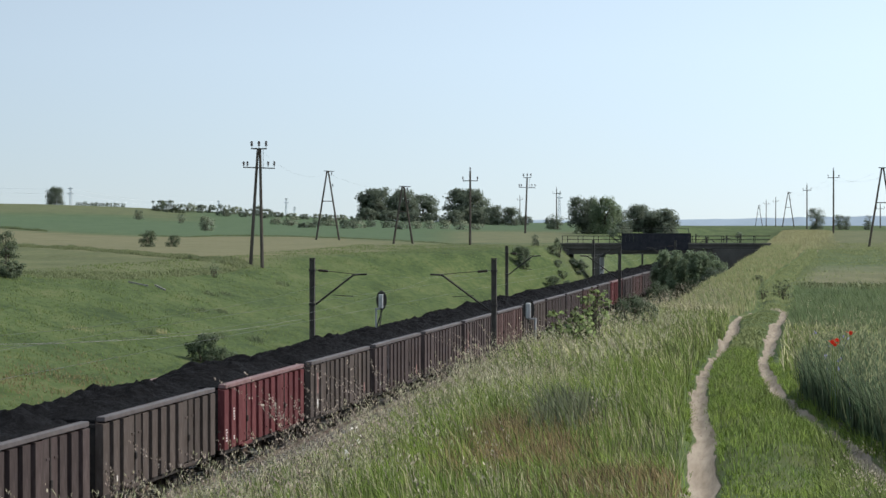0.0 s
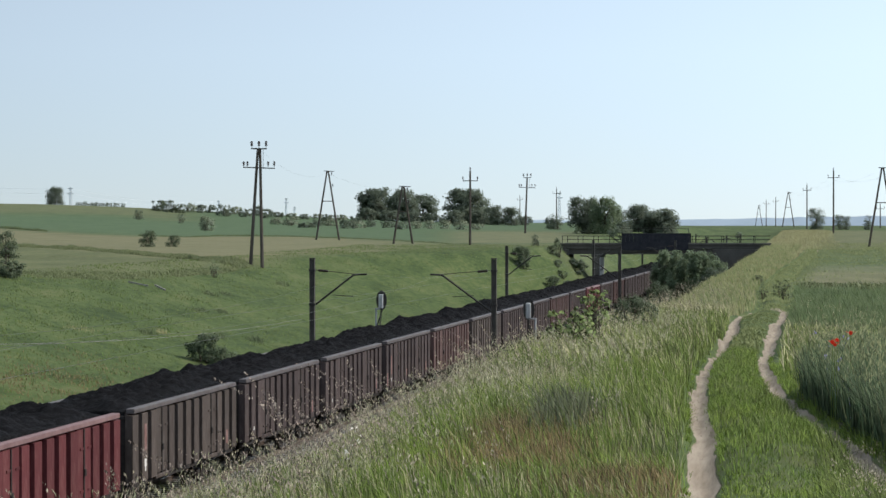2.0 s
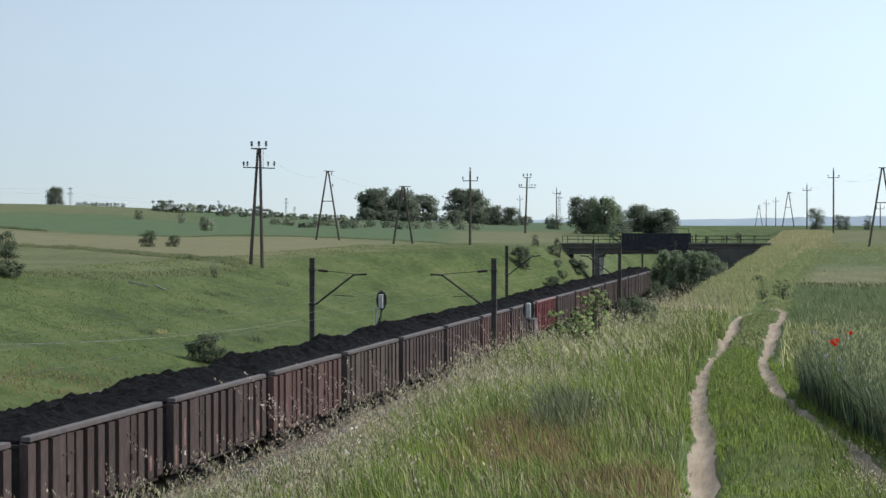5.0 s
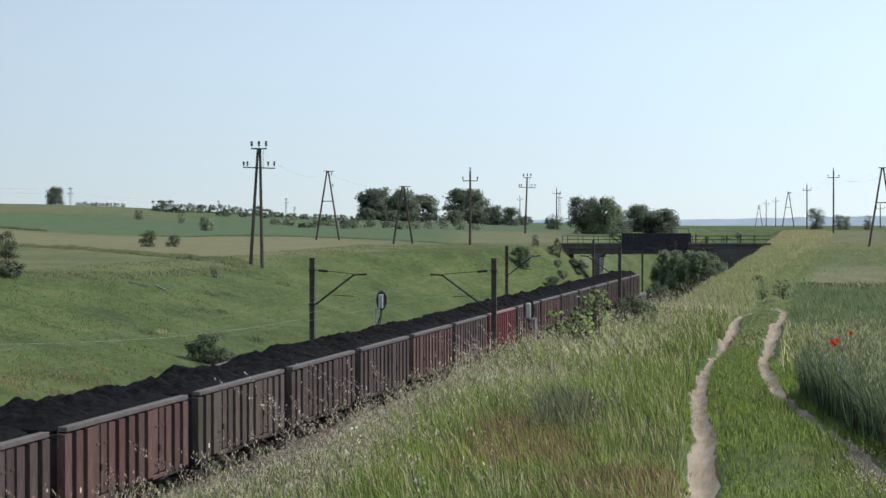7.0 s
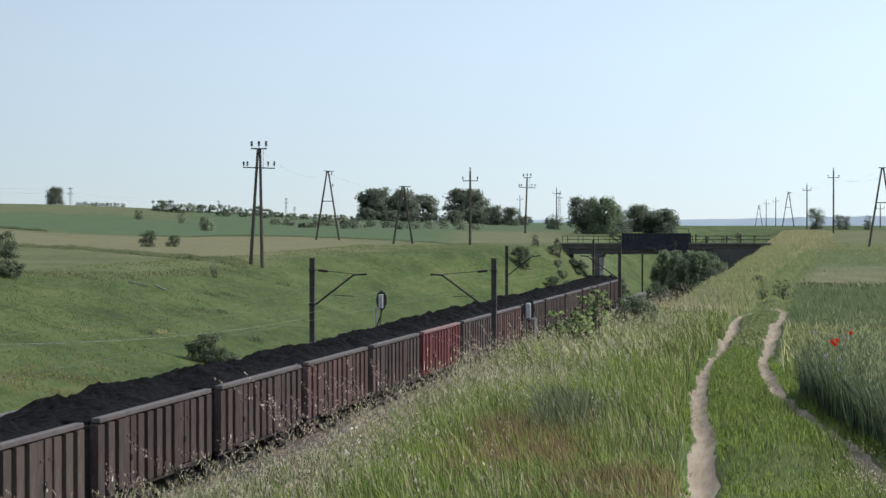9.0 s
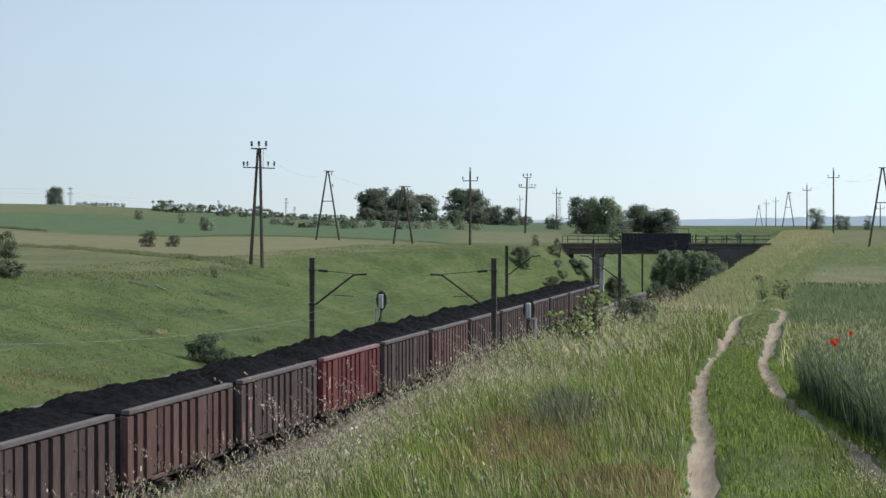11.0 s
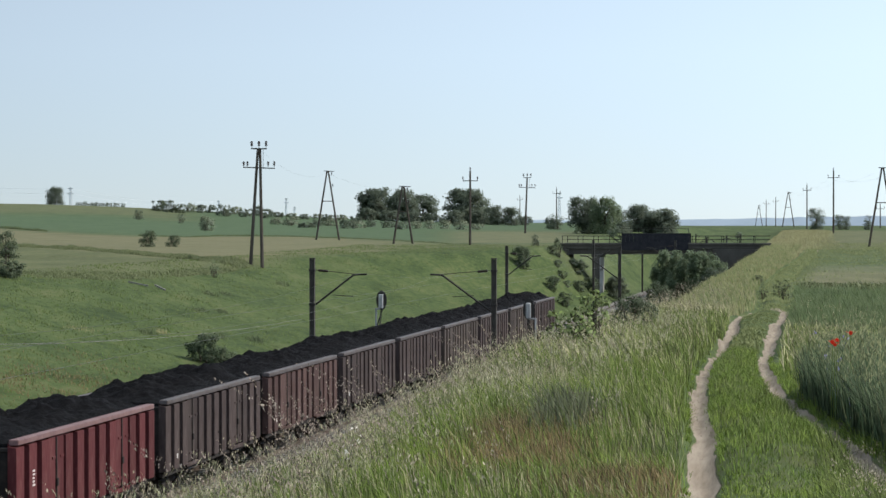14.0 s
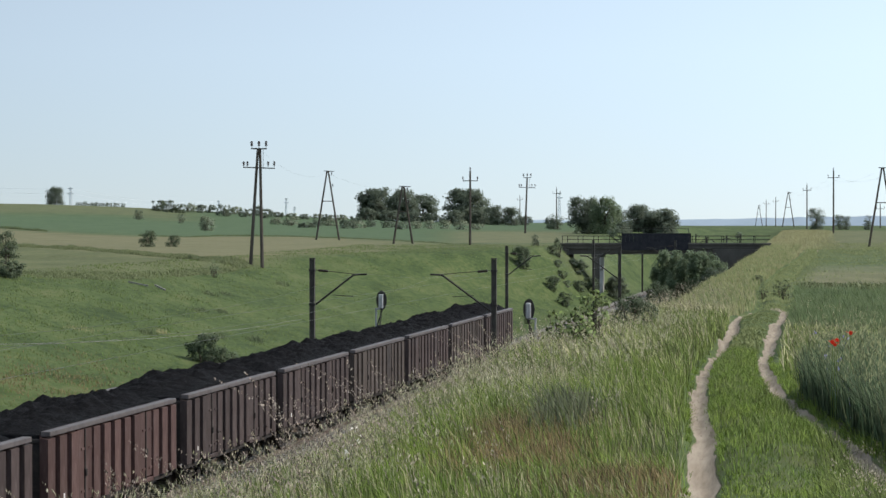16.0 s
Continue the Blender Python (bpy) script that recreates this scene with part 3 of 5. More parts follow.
def coal_heap(seed):
    """A load of coal, heaped and uneven."""
    r = np.random.RandomState(seed)
    nx, ny = 22, 110
    x, y = np.meshgrid(np.linspace(-1.37, 1.37, nx), np.linspace(-BODY / 2 + 0.06, BODY / 2 - 0.06, ny))
    u = np.abs(x) / 1.37
    cones = np.full_like(x, 0.3)
    for k in range(3):
        cy, slope, a = -5.6 + 11.2 * (k + r.uniform(0.2, 0.8)) / 3, r.uniform(0.12, 0.3), r.uniform(0.42, 0.62)
        cones = np.maximum(cones, a - slope * np.abs(y - cy))
    peaks = np.zeros_like(x)
    for k in range(16):
        cx, cy, wide, a = r.uniform(-1.0, 1.0), r.uniform(-5.8, 5.8), r.uniform(0.35, 0.8), r.uniform(0.08, 0.22)
        peaks = np.maximum(peaks, a * np.maximum(0, 1 - np.hypot(x - cx, y - cy) / wide))
    edge = np.clip((BODY / 2 - np.abs(y)) / 0.8, 0, 1)
    lumps = 0.1 * np.abs(waves(x, y, 0.55, seed + 3)) + 0.07 * np.abs(waves(x, y, 0.22, seed + 9)) + r.normal(0, 0.03, x.shape)
    z = 3.13 + (cones * (1 - 0.55 * u ** 3) + (lumps + peaks - 0.1) * (1 - u ** 6)) * (0.1 + 0.9 * edge)
    top = np.c_[x.ravel(), y.ravel(), z.ravel()]
    low = top.copy()
    low[:, 2] = 1.25
    i = (np.arange(ny - 1)[:, None] * nx + np.arange(nx - 1)[None, :]).ravel()
    tris = [np.c_[i, i + 1, i + nx + 1], np.c_[i, i + nx + 1, i + nx]]
    n0 = nx * ny
    rim_ids = list(range(nx)) + [nx * (k + 1) - 1 for k in range(1, ny)] + list(range(n0 - 2, n0 - nx - 1, -1)) + [nx * k for k in range(ny - 2, 0, -1)]
    a = np.array(rim_ids)
    b2 = np.roll(a, -1)
    tris += [np.c_[a, a + n0, b2 + n0], np.c_[a, b2 + n0, b2]]
    me = fast_mesh("coal_load", np.r_[top, low], np.concatenate(tris))
    me.materials.append(M_COAL)
    return me


HEAPS = [coal_heap(s) for s in range(7)]
PAINTS = {
    "b": (M_BROWN, "dark brown steel open wagon with ribbed sides, heaped with coal", [(1.26, 1.4, 0.11, 0.17)]),
    "g": (M_GREY, "grey-brown steel open wagon with ribbed sides, heaped with coal", [(1.26, 1.35, 0.11, 0.2)]),
    "u": (M_RUST, "rust-red steel open wagon with ribbed sides, heaped with coal", [(1.26, 1.4, 0.11, 0.18)]),
    "r": (M_RED, "bright red steel open wagon with ribbed sides, heaped with coal", [(1.26, 2.0, 0.2, 0.45), (0.2, 1.35, 0.2, 0.45), (1.26, 1.35, 0.1, 0.16)]),
}
ROW = "bgrgbbbugbbubrbubbgbgb"
FIRST_END = 63.90                # far end of the first wagon at the start
WAGONS = []
built = {}
for k, kind in enumerate(ROW):
    y = FIRST_END + PITCH * k - BODY / 2
    m = Matrix.Translation((TRAIN_X, y, 0))
    if kind not in built:
        ob = coal_wagon(*PAINTS[kind])
        ob.matrix_basis = m
        built[kind] = ob
    else:
        ob = copy_thing(built[kind], m)
    if k == 3:                    # old red and white paint shows on its leading panel
        x = HALF_W + 0.143
        part("faded_paint", box_bm(x - 0.002, x + 0.002, -BODY / 2 + 1.14, -BODY / 2 + 1.38, 1.95, 2.75), M_FADED, ob, "faded pinkish red paint")
        part("faded_paint", box_bm(x - 0.002, x + 0.002, -BODY / 2 + 1.14, -BODY / 2 + 1.36, 1.5, 1.72), M_WHITE, ob, "remains of white paint")
    if k in (3, 4, 5, 6, 11):      # old red paint shows low on the trailing panel
        x = HALF_W + 0.143
        part("faded_paint", box_bm(x - 0.002, x + 0.002, BODY / 2 - 1.36, BODY / 2 - 1.12, 1.3, 1.75), M_FADED, ob, "faded pinkish red paint")
    if k in (6, 12):               # pale patches of bare primer
        x = HALF_W + 0.143
        for py, pz, ph in ((1.24, 1.7, 0.85), (0.2, 1.2, 0.6), (5.4, 1.4, 0.3)):
            part("primer_patch", box_bm(x - 0.002, x + 0.002, -BODY / 2 + py - 0.11, -BODY / 2 + py + 0.1, pz, pz + ph), M_FADED, ob, "pale patch of bare primer")
    load = tagged(part("coal_load", HEAPS[(k * 3) % 7], None), "uneven black heap of coal lying in an open wagon", "coal load", "coal loads")
    load.matrix_basis = m @ pose(0, 0, 0, 0, 0, 180 * (k % 2))
    WAGONS.append((ob, load, y, 180 * (k % 2)))


# ---- overhead line masts ----
def mast(y, side):
    """Lattice-channel mast with a bracket arm over its track. side: +1 by the path, -1 across the line."""
    x = -14.9 if side > 0 else -23.5
    m = thing("overhead_line_mast", "dark steel overhead-line mast with a raised bracket arm", "catenary mast", Matrix.Translation((x, y, -0.7)), "overhead line masts")
    top = 7.75
    bm = bmesh.new()
    for s in (-1, 1):
        add_box(bm, s * 0.1 - 0.014, s * 0.1 + 0.014, -0.13, 0.13, 0.0, top)
    add_box(bm, -0.087, 0.087, -0.09, -0.07, 0.0, top - 0.02)
    part("post", bm, M_MAST, m)
    part("cap", box_bm(-0.13, 0.13, -0.14, 0.14, top, top + 0.04, 0.01), M_MAST, m)
    for z in (5.6, 7.2):
        part("clamp", box_bm(-0.145, 0.145, -0.155, 0.155, z - 0.05, z + 0.05, 0.01), M_STEEL, m)
    part("footing", box_bm(-0.35, 0.35, -0.35, 0.35, -0.3, 0.35, 0.04), M_CONCRETE, m)
    d = -side
    low, out, tip = (5.32, 2.45, 3.0) if side > 0 else (5.6, 1.98, 2.6)
    part("bracket_tube", rod_bm((d * 0.16, 0, low), (d * out, 0, 7.0), 0.045), M_STEEL, m)
    part("arm_tip", rod_bm((d * out, 0, 7.0), (d * tip, 0, 7.02), 0.045), M_STEEL, m)
    part("tie_rod", rod_bm((d * 0.16, 0, 7.22), (d * out, 0, 7.03), 0.014), M_STEEL, m)
    part("insulator", rod_bm((d * 0.3, 0, 7.2), (d * 0.75, 0, 7.16), 0.06, n=10), M_PORC, m)
    part("steady_arm", rod_bm((d * 0.95, 0, 6.05), (d * 1.95, 0, 5.98), 0.016), M_STEEL, m)
    return m


MAST_Y = [112 + 72 * k for k in range(-1, 6)]
for y in MAST_Y:
    for side in (1, -1):
        mast(y, side)


def tube_bm(pts, r):
    """One closed tube of square section along the points, running mainly along y."""
    bm = bmesh.new()
    rings = [[bm.verts.new((x + r * sx, y, z + r * sz)) for sx, sz in ((-1, 0), (0, -1), (1, 0), (0, 1))] for x, y, z in pts]
    for a, b in zip(rings, rings[1:]):
        for i in range(4):
            bm.faces.new((a[i], a[(i + 1) % 4], b[(i + 1) % 4], b[i]))
    bm.faces.new(rings[0][::-1])
    bm.faces.new(rings[-1])
    return bm


def wire(name, pts, r, label):
    return tagged(part(name, tube_bm(pts, r), M_WIRE), label, "cable", "overhead wires")


for cx in (NEAR_TRACK, TRAIN_X):
    wire("contact_wire", [(cx + 0.2 * (-1) ** k, y, 5.32) for k, y in enumerate(MAST_Y)], 0.005, "taut copper contact wire over the track")
    pts = []
    for a in MAST_Y[:-1]:
        pts += [(cx, a + 72 * u, 6.36 - 3.2 * u * (1 - u)) for u in np.linspace(0, 1, 9)[:-1]]
    wire("messenger_wire", pts, 0.004, "sagging messenger wire over the track")


pts = [(-24.0, y, 4.2 + 0.00058 * (108 - y) ** 2) for y in range(40, 113, 6)]
tagged(part("feeder_cable", tube_bm(pts, 0.006), M_SLEEPER), "pale slack cable hung between two masts", "cable", "overhead wires")


def signal(x, y, top, lean):
    """Small block signal seen from behind: oval board with a pale back box, post and stay."""
    s = thing("railway_signal", "railway light signal with a dark oval board on a grey post", "signal", Matrix.Translation((x, y, -0.6)), "block signals")
    h = top + 0.6
    bm = bmesh.new()
    n = 20
    f = [bm.verts.new((0.30 * math.cos(2 * math.pi * i / n), 0.02, h - 0.55 + 0.55 * math.sin(2 * math.pi * i / n))) for i in range(n)]
    b = [bm.verts.new((v.co.x, 0.06, v.co.z)) for v in f]
    bm.faces.new(f)
    bm.faces.new(b[::-1])
    for i in range(n):
        bm.faces.new((f[i], f[(i + 1) % n], b[(i + 1) % n], b[i]))
    part("board", bm, M_STEEL, s, "black oval board")
    part("lamp_housing", box_bm(-0.15, 0.12, -0.14, 0.015, h - 1.02, h - 0.2, 0.05), M_GALV, s, "pale grey lamp housing")
    part("post", rod_bm((lean, 0, 0), (lean, 0, h - 0.98), 0.055), M_GALV, s)
    part("bracket", rod_bm((lean, 0, h - 1.03), (0, 0, h - 1.03), 0.045), M_GALV, s)
    part("brace", rod_bm((lean * 0.9, 0, h - 2.05), (-lean * 0.2, 0, h - 1.05), 0.035), M_STEEL, s)
    bm = bmesh.new()
    for d in (-0.15, 0.15):
        add_rod(bm, (lean, d, 0.8), (0.0, d, h - 1.0), 0.02)
    for i in range(9):
        u = i / 9
        add_rod(bm, (lean * (1 - u), -0.15, 0.8 + (h - 1.8) * u), (lean * (1 - u), 0.15, 0.8 + (h - 1.8) * u), 0.012)
    part("ladder", bm, M_STEEL, s)
    return s


signal(-24.0, 133, 5.0, -0.3)
signal(-14.7, 124, 4.85, 0.35)


def fallen_post(x, y, length, turn):
    p = tagged(part("fallen_post", beam_bm((-length / 2, 0, 0), (length / 2, 0, 0), 0.11, 0.1), M_CONCRETE), "pale broken concrete post lying in the grass", "post", "fallen posts")
    e = 0.5 * length * math.cos(radians(turn))
    tilt = math.degrees(math.atan2(gz(x + e, y) - gz(x - e, y), 2 * e))
    p.matrix_basis = pose(x, y, gz(x, y) + 0.12, 0, -tilt, turn)


fallen_post(-50.1, 175.7, 1.5, 4)
fallen_post(-48.6, 176.4, 1.3, -38)


# ---- the road bridge ----
def bridge():
    y0, y1 = 300, 306.5
    b = thing("road_bridge", "old concrete road bridge with a dark screen over the tracks", "bridge", kind="")
    zt, zb = 6.35, 5.1
    part("deck", box_bm(-31.6, -6.0, y0, y1, 5.75, zt, 0.05), M_DARKCONC, b)
    for i, y in enumerate((y0 + 0.5, y0 + 2.3, y0 + 4.2, y0 + 5.9)):
        part("girder", box_bm(-31.4, -7, y - 0.2, y + 0.2, zb, 5.745), M_DARKCONC, b)
    part("edge_cap", box_bm(-31.7, -5.9, y0 - 0.2, y0 + 0.35, zt - 0.1, zt + 0.12, 0.03), M_DARKCONC, b)
    part("edge_cap", box_bm(-31.7, -5.9, y1 - 0.35, y1 + 0.2, zt - 0.1, zt + 0.12, 0.03), M_DARKCONC, b)
    for x in (-27.2, -13.6):
        p = part("pier", box_bm(x - 0.4, x + 0.4, y0 + 0.15, y1 - 0.15, -1.0, zb - 0.35, 0.04), M_DARKCONC, b, "concrete pier in a shade-dark colour")
        # added pale slab paints the sunlight on the pier's right side
        part("lit_pier_face", box_bm(x + 0.405, x + 0.46, y0 + 0.3, y1 - 0.3, -1.0, zb - 0.4, 0.01), M_PIER, p, "pale slab painted as the sunlit side of the pier")
        part("pier_cap", box_bm(x - 0.6, x + 0.6, y0, y1, zb - 0.345, zb - 0.005, 0.03), M_DARKCONC, p)
    for x0, x1 in ((-34.5, -30.6), (-12.9, -4.5)):
        part("abutment", box_bm(x0, x1, y0 - 0.1, y1 + 0.1, 0.3, 5.74, 0.05), M_DARKCONC, b)
    for y in (y0 + 0.05, y1 - 0.05):
        bm = bmesh.new()
        k = 17
        for i in range(k):
            xa = -24.05 + 8.2 * i / k
            add_box(bm, xa + 0.01, xa + 8.2 / k - 0.01, y - 0.04, y + 0.04, zt + 0.13, 7.62)
        add_box(bm, -24.05, -15.85, y - (0.33 if y < 303 else 0.09), y - (0.27 if y < 303 else 0.045), zt - 0.75, zt + 0.3)
        add_box(bm, -24.05, -15.85, y - 0.08, y + 0.08, 7.6, 7.68)
        part("safety_screen", bm, M_SCREEN, b, "black boarded screen over the wires")
        for xa, xb in ((-31.5, -24.1), (-15.8, -6)):
            r = part("railing", beam_bm((xa, y, 7.35), (xb, y, 7.35), 0.06, 0.06), M_STEEL, b, "thin steel railing")
            part("mid_rail", beam_bm((xa, y, 6.9), (xb, y, 6.9), 0.035, 0.035), M_STEEL, r)
            x = xa + 0.1
            while x < xb:
                part("post", box_bm(x - 0.035, x + 0.035, y - 0.035, y + 0.035, zt + 0.11, 7.35), M_STEEL, r)
                x += 1.95
    bm = bmesh.new()
    for x in np.arange(-24.0, -15.8, 2.04):
        add_box(bm, x - 0.03, x + 0.03, y0 - 0.01, y0 + 0.05, 7.68, 8.3)
    add_beam(bm, (-24, y0 + 0.02, 8.28), (-15.85, y0 + 0.02, 8.28), 0.04, 0.04)
    part("screen_frame", bm, M_STEEL, b)
    return b


bridge()


# ---- power poles ----
def insulator(parent, x, z, s=1.0):
    bm = bmesh.new()
    add_rod(bm, (x, 0, z), (x, 0, z + 0.16 * s), 0.025, n=6)
    for i in range(3):
        add_rod(bm, (x, 0, z + (0.14 + 0.1 * i) * s), (x, 0, z + (0.23 + 0.1 * i) * s), 0.10 * s, 0.05 * s, n=8)
    part("insulator", bm, M_PORC, parent)


def power_pole(x, y, h, style, turn=0):
    """Wooden power pole. style: single, double (two leaning legs with two crossarms) or frame (an A-shaped pole)."""
    kinds = {"single": "single weathered wooden power pole with a crossarm", "double": "double-legged wooden power pole with two insulator crossarms",
             "twin_arm": "single wooden power pole with two insulator crossarms", "frame": "A-shaped wooden power pole with a cross-brace"}
    p = thing("power_pole", kinds[style], "power pole", Matrix.Translation((x, y, gz(x, y) - 0.25)) @ pose(0, 0, 0, 0, 0, turn), "power poles")
    h += 0.25
    if style == "single":
        part("pole", rod_bm((0, 0, 0), (0, 0, h), 0.17, 0.11, 10), M_WOOD, p)
    elif style == "twin_arm":
        part("pole", rod_bm((-0.35, 0, 0), (0, 0, h - 0.6), 0.19, 0.13, 10), M_WOOD, p)
    elif style == "double":
        for s in (-1, 1):
            part("leg", rod_bm((s * 0.55 - 0.25, 0, 0), (s * 0.1, 0, h - 0.6), 0.17, 0.12, 10), M_WOOD, p)
    else:
        sp = h * 0.165
        for s in (-1, 1):
            part("leg", rod_bm((s * sp, 0, 0), (s * 0.10, 0, h - 0.1), 0.15, 0.11, 10), M_WOOD, p)
        part("brace", beam_bm((-sp * 0.48, 0, h * 0.57), (sp * 0.48, 0, h * 0.57), 0.12, 0.12), M_WOOD, p)
        part("crossarm", beam_bm((-0.5, 0, h - 0.05), (1.0, 0, h - 0.12), 0.1, 0.1), M_STEEL, p)
        for x2, z2 in ((0.8, h - 0.75), (1.05, h - 2.4)):
            insulator(p, x2 * 0.7, z2, 1.2)
    if style in ("double", "twin_arm"):
        part("crossarm", beam_bm((-0.72, 0, h - 0.55), (0.72, 0, h - 0.55), 0.12, 0.12), M_STEEL, p)
        for x2 in (-0.66, 0, 0.66):
            insulator(p, x2, h - 0.5, 1.5)
        part("crossarm", beam_bm((-1.45, 0, h - 2.25), (1.45, 0, h - 2.35), 0.1, 0.1), M_STEEL, p)
        for x2 in (-1.4, -1.05, 0.85, 1.4):
            insulator(p, x2, h - 2.25, 1.25)
        part("jumper", rod_bm((0.4, -0.1, h - 2.3), (0.4, -0.1, h - 0.5), 0.02), M_STEEL, p)
    if style == "single":
        part("crossarm", beam_bm((-0.95, 0, h - 1.25), (0.95, 0, h - 1.25), 0.1, 0.1), M_STEEL, p)
        for x2 in (-0.9, 0.9):
            insulator(p, x2, h - 1.2, 1.1)
        insulator(p, 0, h - 0.05, 1.1)
    return p



def lay(deg, d):
    """Plan position at distance d from the camera, deg degrees to the left of the railway's run."""
    return -d * math.sin(radians(deg)), d * math.cos(radians(deg))


for deg, d, h, style, turn in [
    (13.10, 224, 11.4, 'double', 8),
    (11.49, 352, 10, 'frame', 10),
    (9.72, 315, 7.5, 'frame', 5),
    (8.14, 300, 9.2, 'single', 0),
    (6.80, 430, 10.3, 'twin_arm', 0),
    (6.11, 600, 9.5, 'single', 0),
    (6.97, 800, 9, 'single', 0),
    (-0.33, 414, 10.6, 'single', 0),
    (0.28, 560, 10, 'single', 0),
    (0.71, 700, 10, 'frame', 0),
    (1.00, 860, 10, 'single', 0),
    (1.22, 950, 10, 'single', 0),
    (1.39, 1100, 9.5, 'frame', 0),
    (-1.45, 308, 10, 'frame', 0),
    (-1.40, 600, 6, 'single', 0),
]:
    power_pole(*lay(deg, d), h, style, turn)


def conductor(a, b, za, zb, sag, off):
    (xa, ya), (xb, yb) = lay(*a), lay(*b)
    ga, gb = gz(xa, ya) + za, gz(xb, yb) + zb
    pts = [(xa + (xb - xa) * u + off, ya + (yb - ya) * u, ga + (gb - ga) * u - 4 * sag * u * (1 - u)) for u in np.linspace(0, 1, 7)]
    wire("power_line", pts, 0.005, "thin sagging power line between wooden poles")


LINE = [(-1.45, 308), (-0.34, 414), (0.28, 560), (0.72, 700), (1.01, 860), (1.24, 950), (1.41, 1100)]
for a, b in zip(LINE, LINE[1:]):
    for off in (-0.9, 0.9):
        conductor(a, b, 9.3, 9.3, 0.9, off)
conductor((11.51, 352), (9.72, 315), 9.6, 7.2, 0.8, 0.3)
conductor((13.1, 224), (11.51, 352), 10.8, 9.7, 1.4, 0.0)


def pylon(deg, d, h):
    """Distant lattice tower."""
    x, y = lay(deg, d)
    p = thing("lattice_pylon", "distant grey steel lattice transmission tower", "pylon", Matrix.Translation((x, y, gz(x, y) - 1)), "transmission towers")
    bm = bmesh.new()
    w = h * 0.055
    for sx in (-1, 1):
        for sy in (-1, 1):
            add_beam(bm, (sx * w, sy * w, 0), (sx * w * 0.28, sy * w * 0.28, h), 0.2, 0.2)
    for k in range(9):
        z0, z1 = h * k / 9, h * (k + 1) / 9
        a, b = w * (1 - 0.72 * k / 9), w * (1 - 0.72 * (k + 1) / 9)
        for sy in (-1, 1):
            add_beam(bm, (-a, sy * a, z0), (b, sy * b, z1), 0.12, 0.12)
            add_beam(bm, (a, sy * a, z0), (-b, sy * b, z1), 0.12, 0.12)
    part("tower", bm, M_HAZE, p)
    for z, r in ((0.82, 0.10), (0.95, 0.07)):
        part("crossarm", beam_bm((-h * r, 0, h * z), (h * r, 0, h * z), 0.35, 0.5), M_HAZE, p)


for deg, d, h in [(17.47, 1500, 23), (14.04, 1800, 18), (12.46, 1800, 20), (12.27, 2000, 15), (6.04, 1500, 20)]:
    pylon(deg, d, h)


def high_line(a, b, za, zb, sag):
    """Far transmission line between two towers."""
    (xa, ya), (xb, yb) = lay(*a), lay(*b)
    ga, gb = gz(xa, ya) + za, gz(xb, yb) + zb
    pts = [(xa + (xb - xa) * u, ya + (yb - ya) * u, ga + (gb - ga) * u - 4 * sag * u * (1 - u)) for u in np.linspace(0, 1, 9)]
    tagged(part("transmission_line", tube_bm(pts, 0.05), M_HAZE), "faint far transmission line between lattice towers", "cable", "transmission lines")


for z in (21.0, 18.2):
    high_line((20.6, 1500), (17.47, 1500), z + 3, z, 1.5)
    high_line((17.47, 1500), (14.04, 1800), z, z * 0.78, 4)


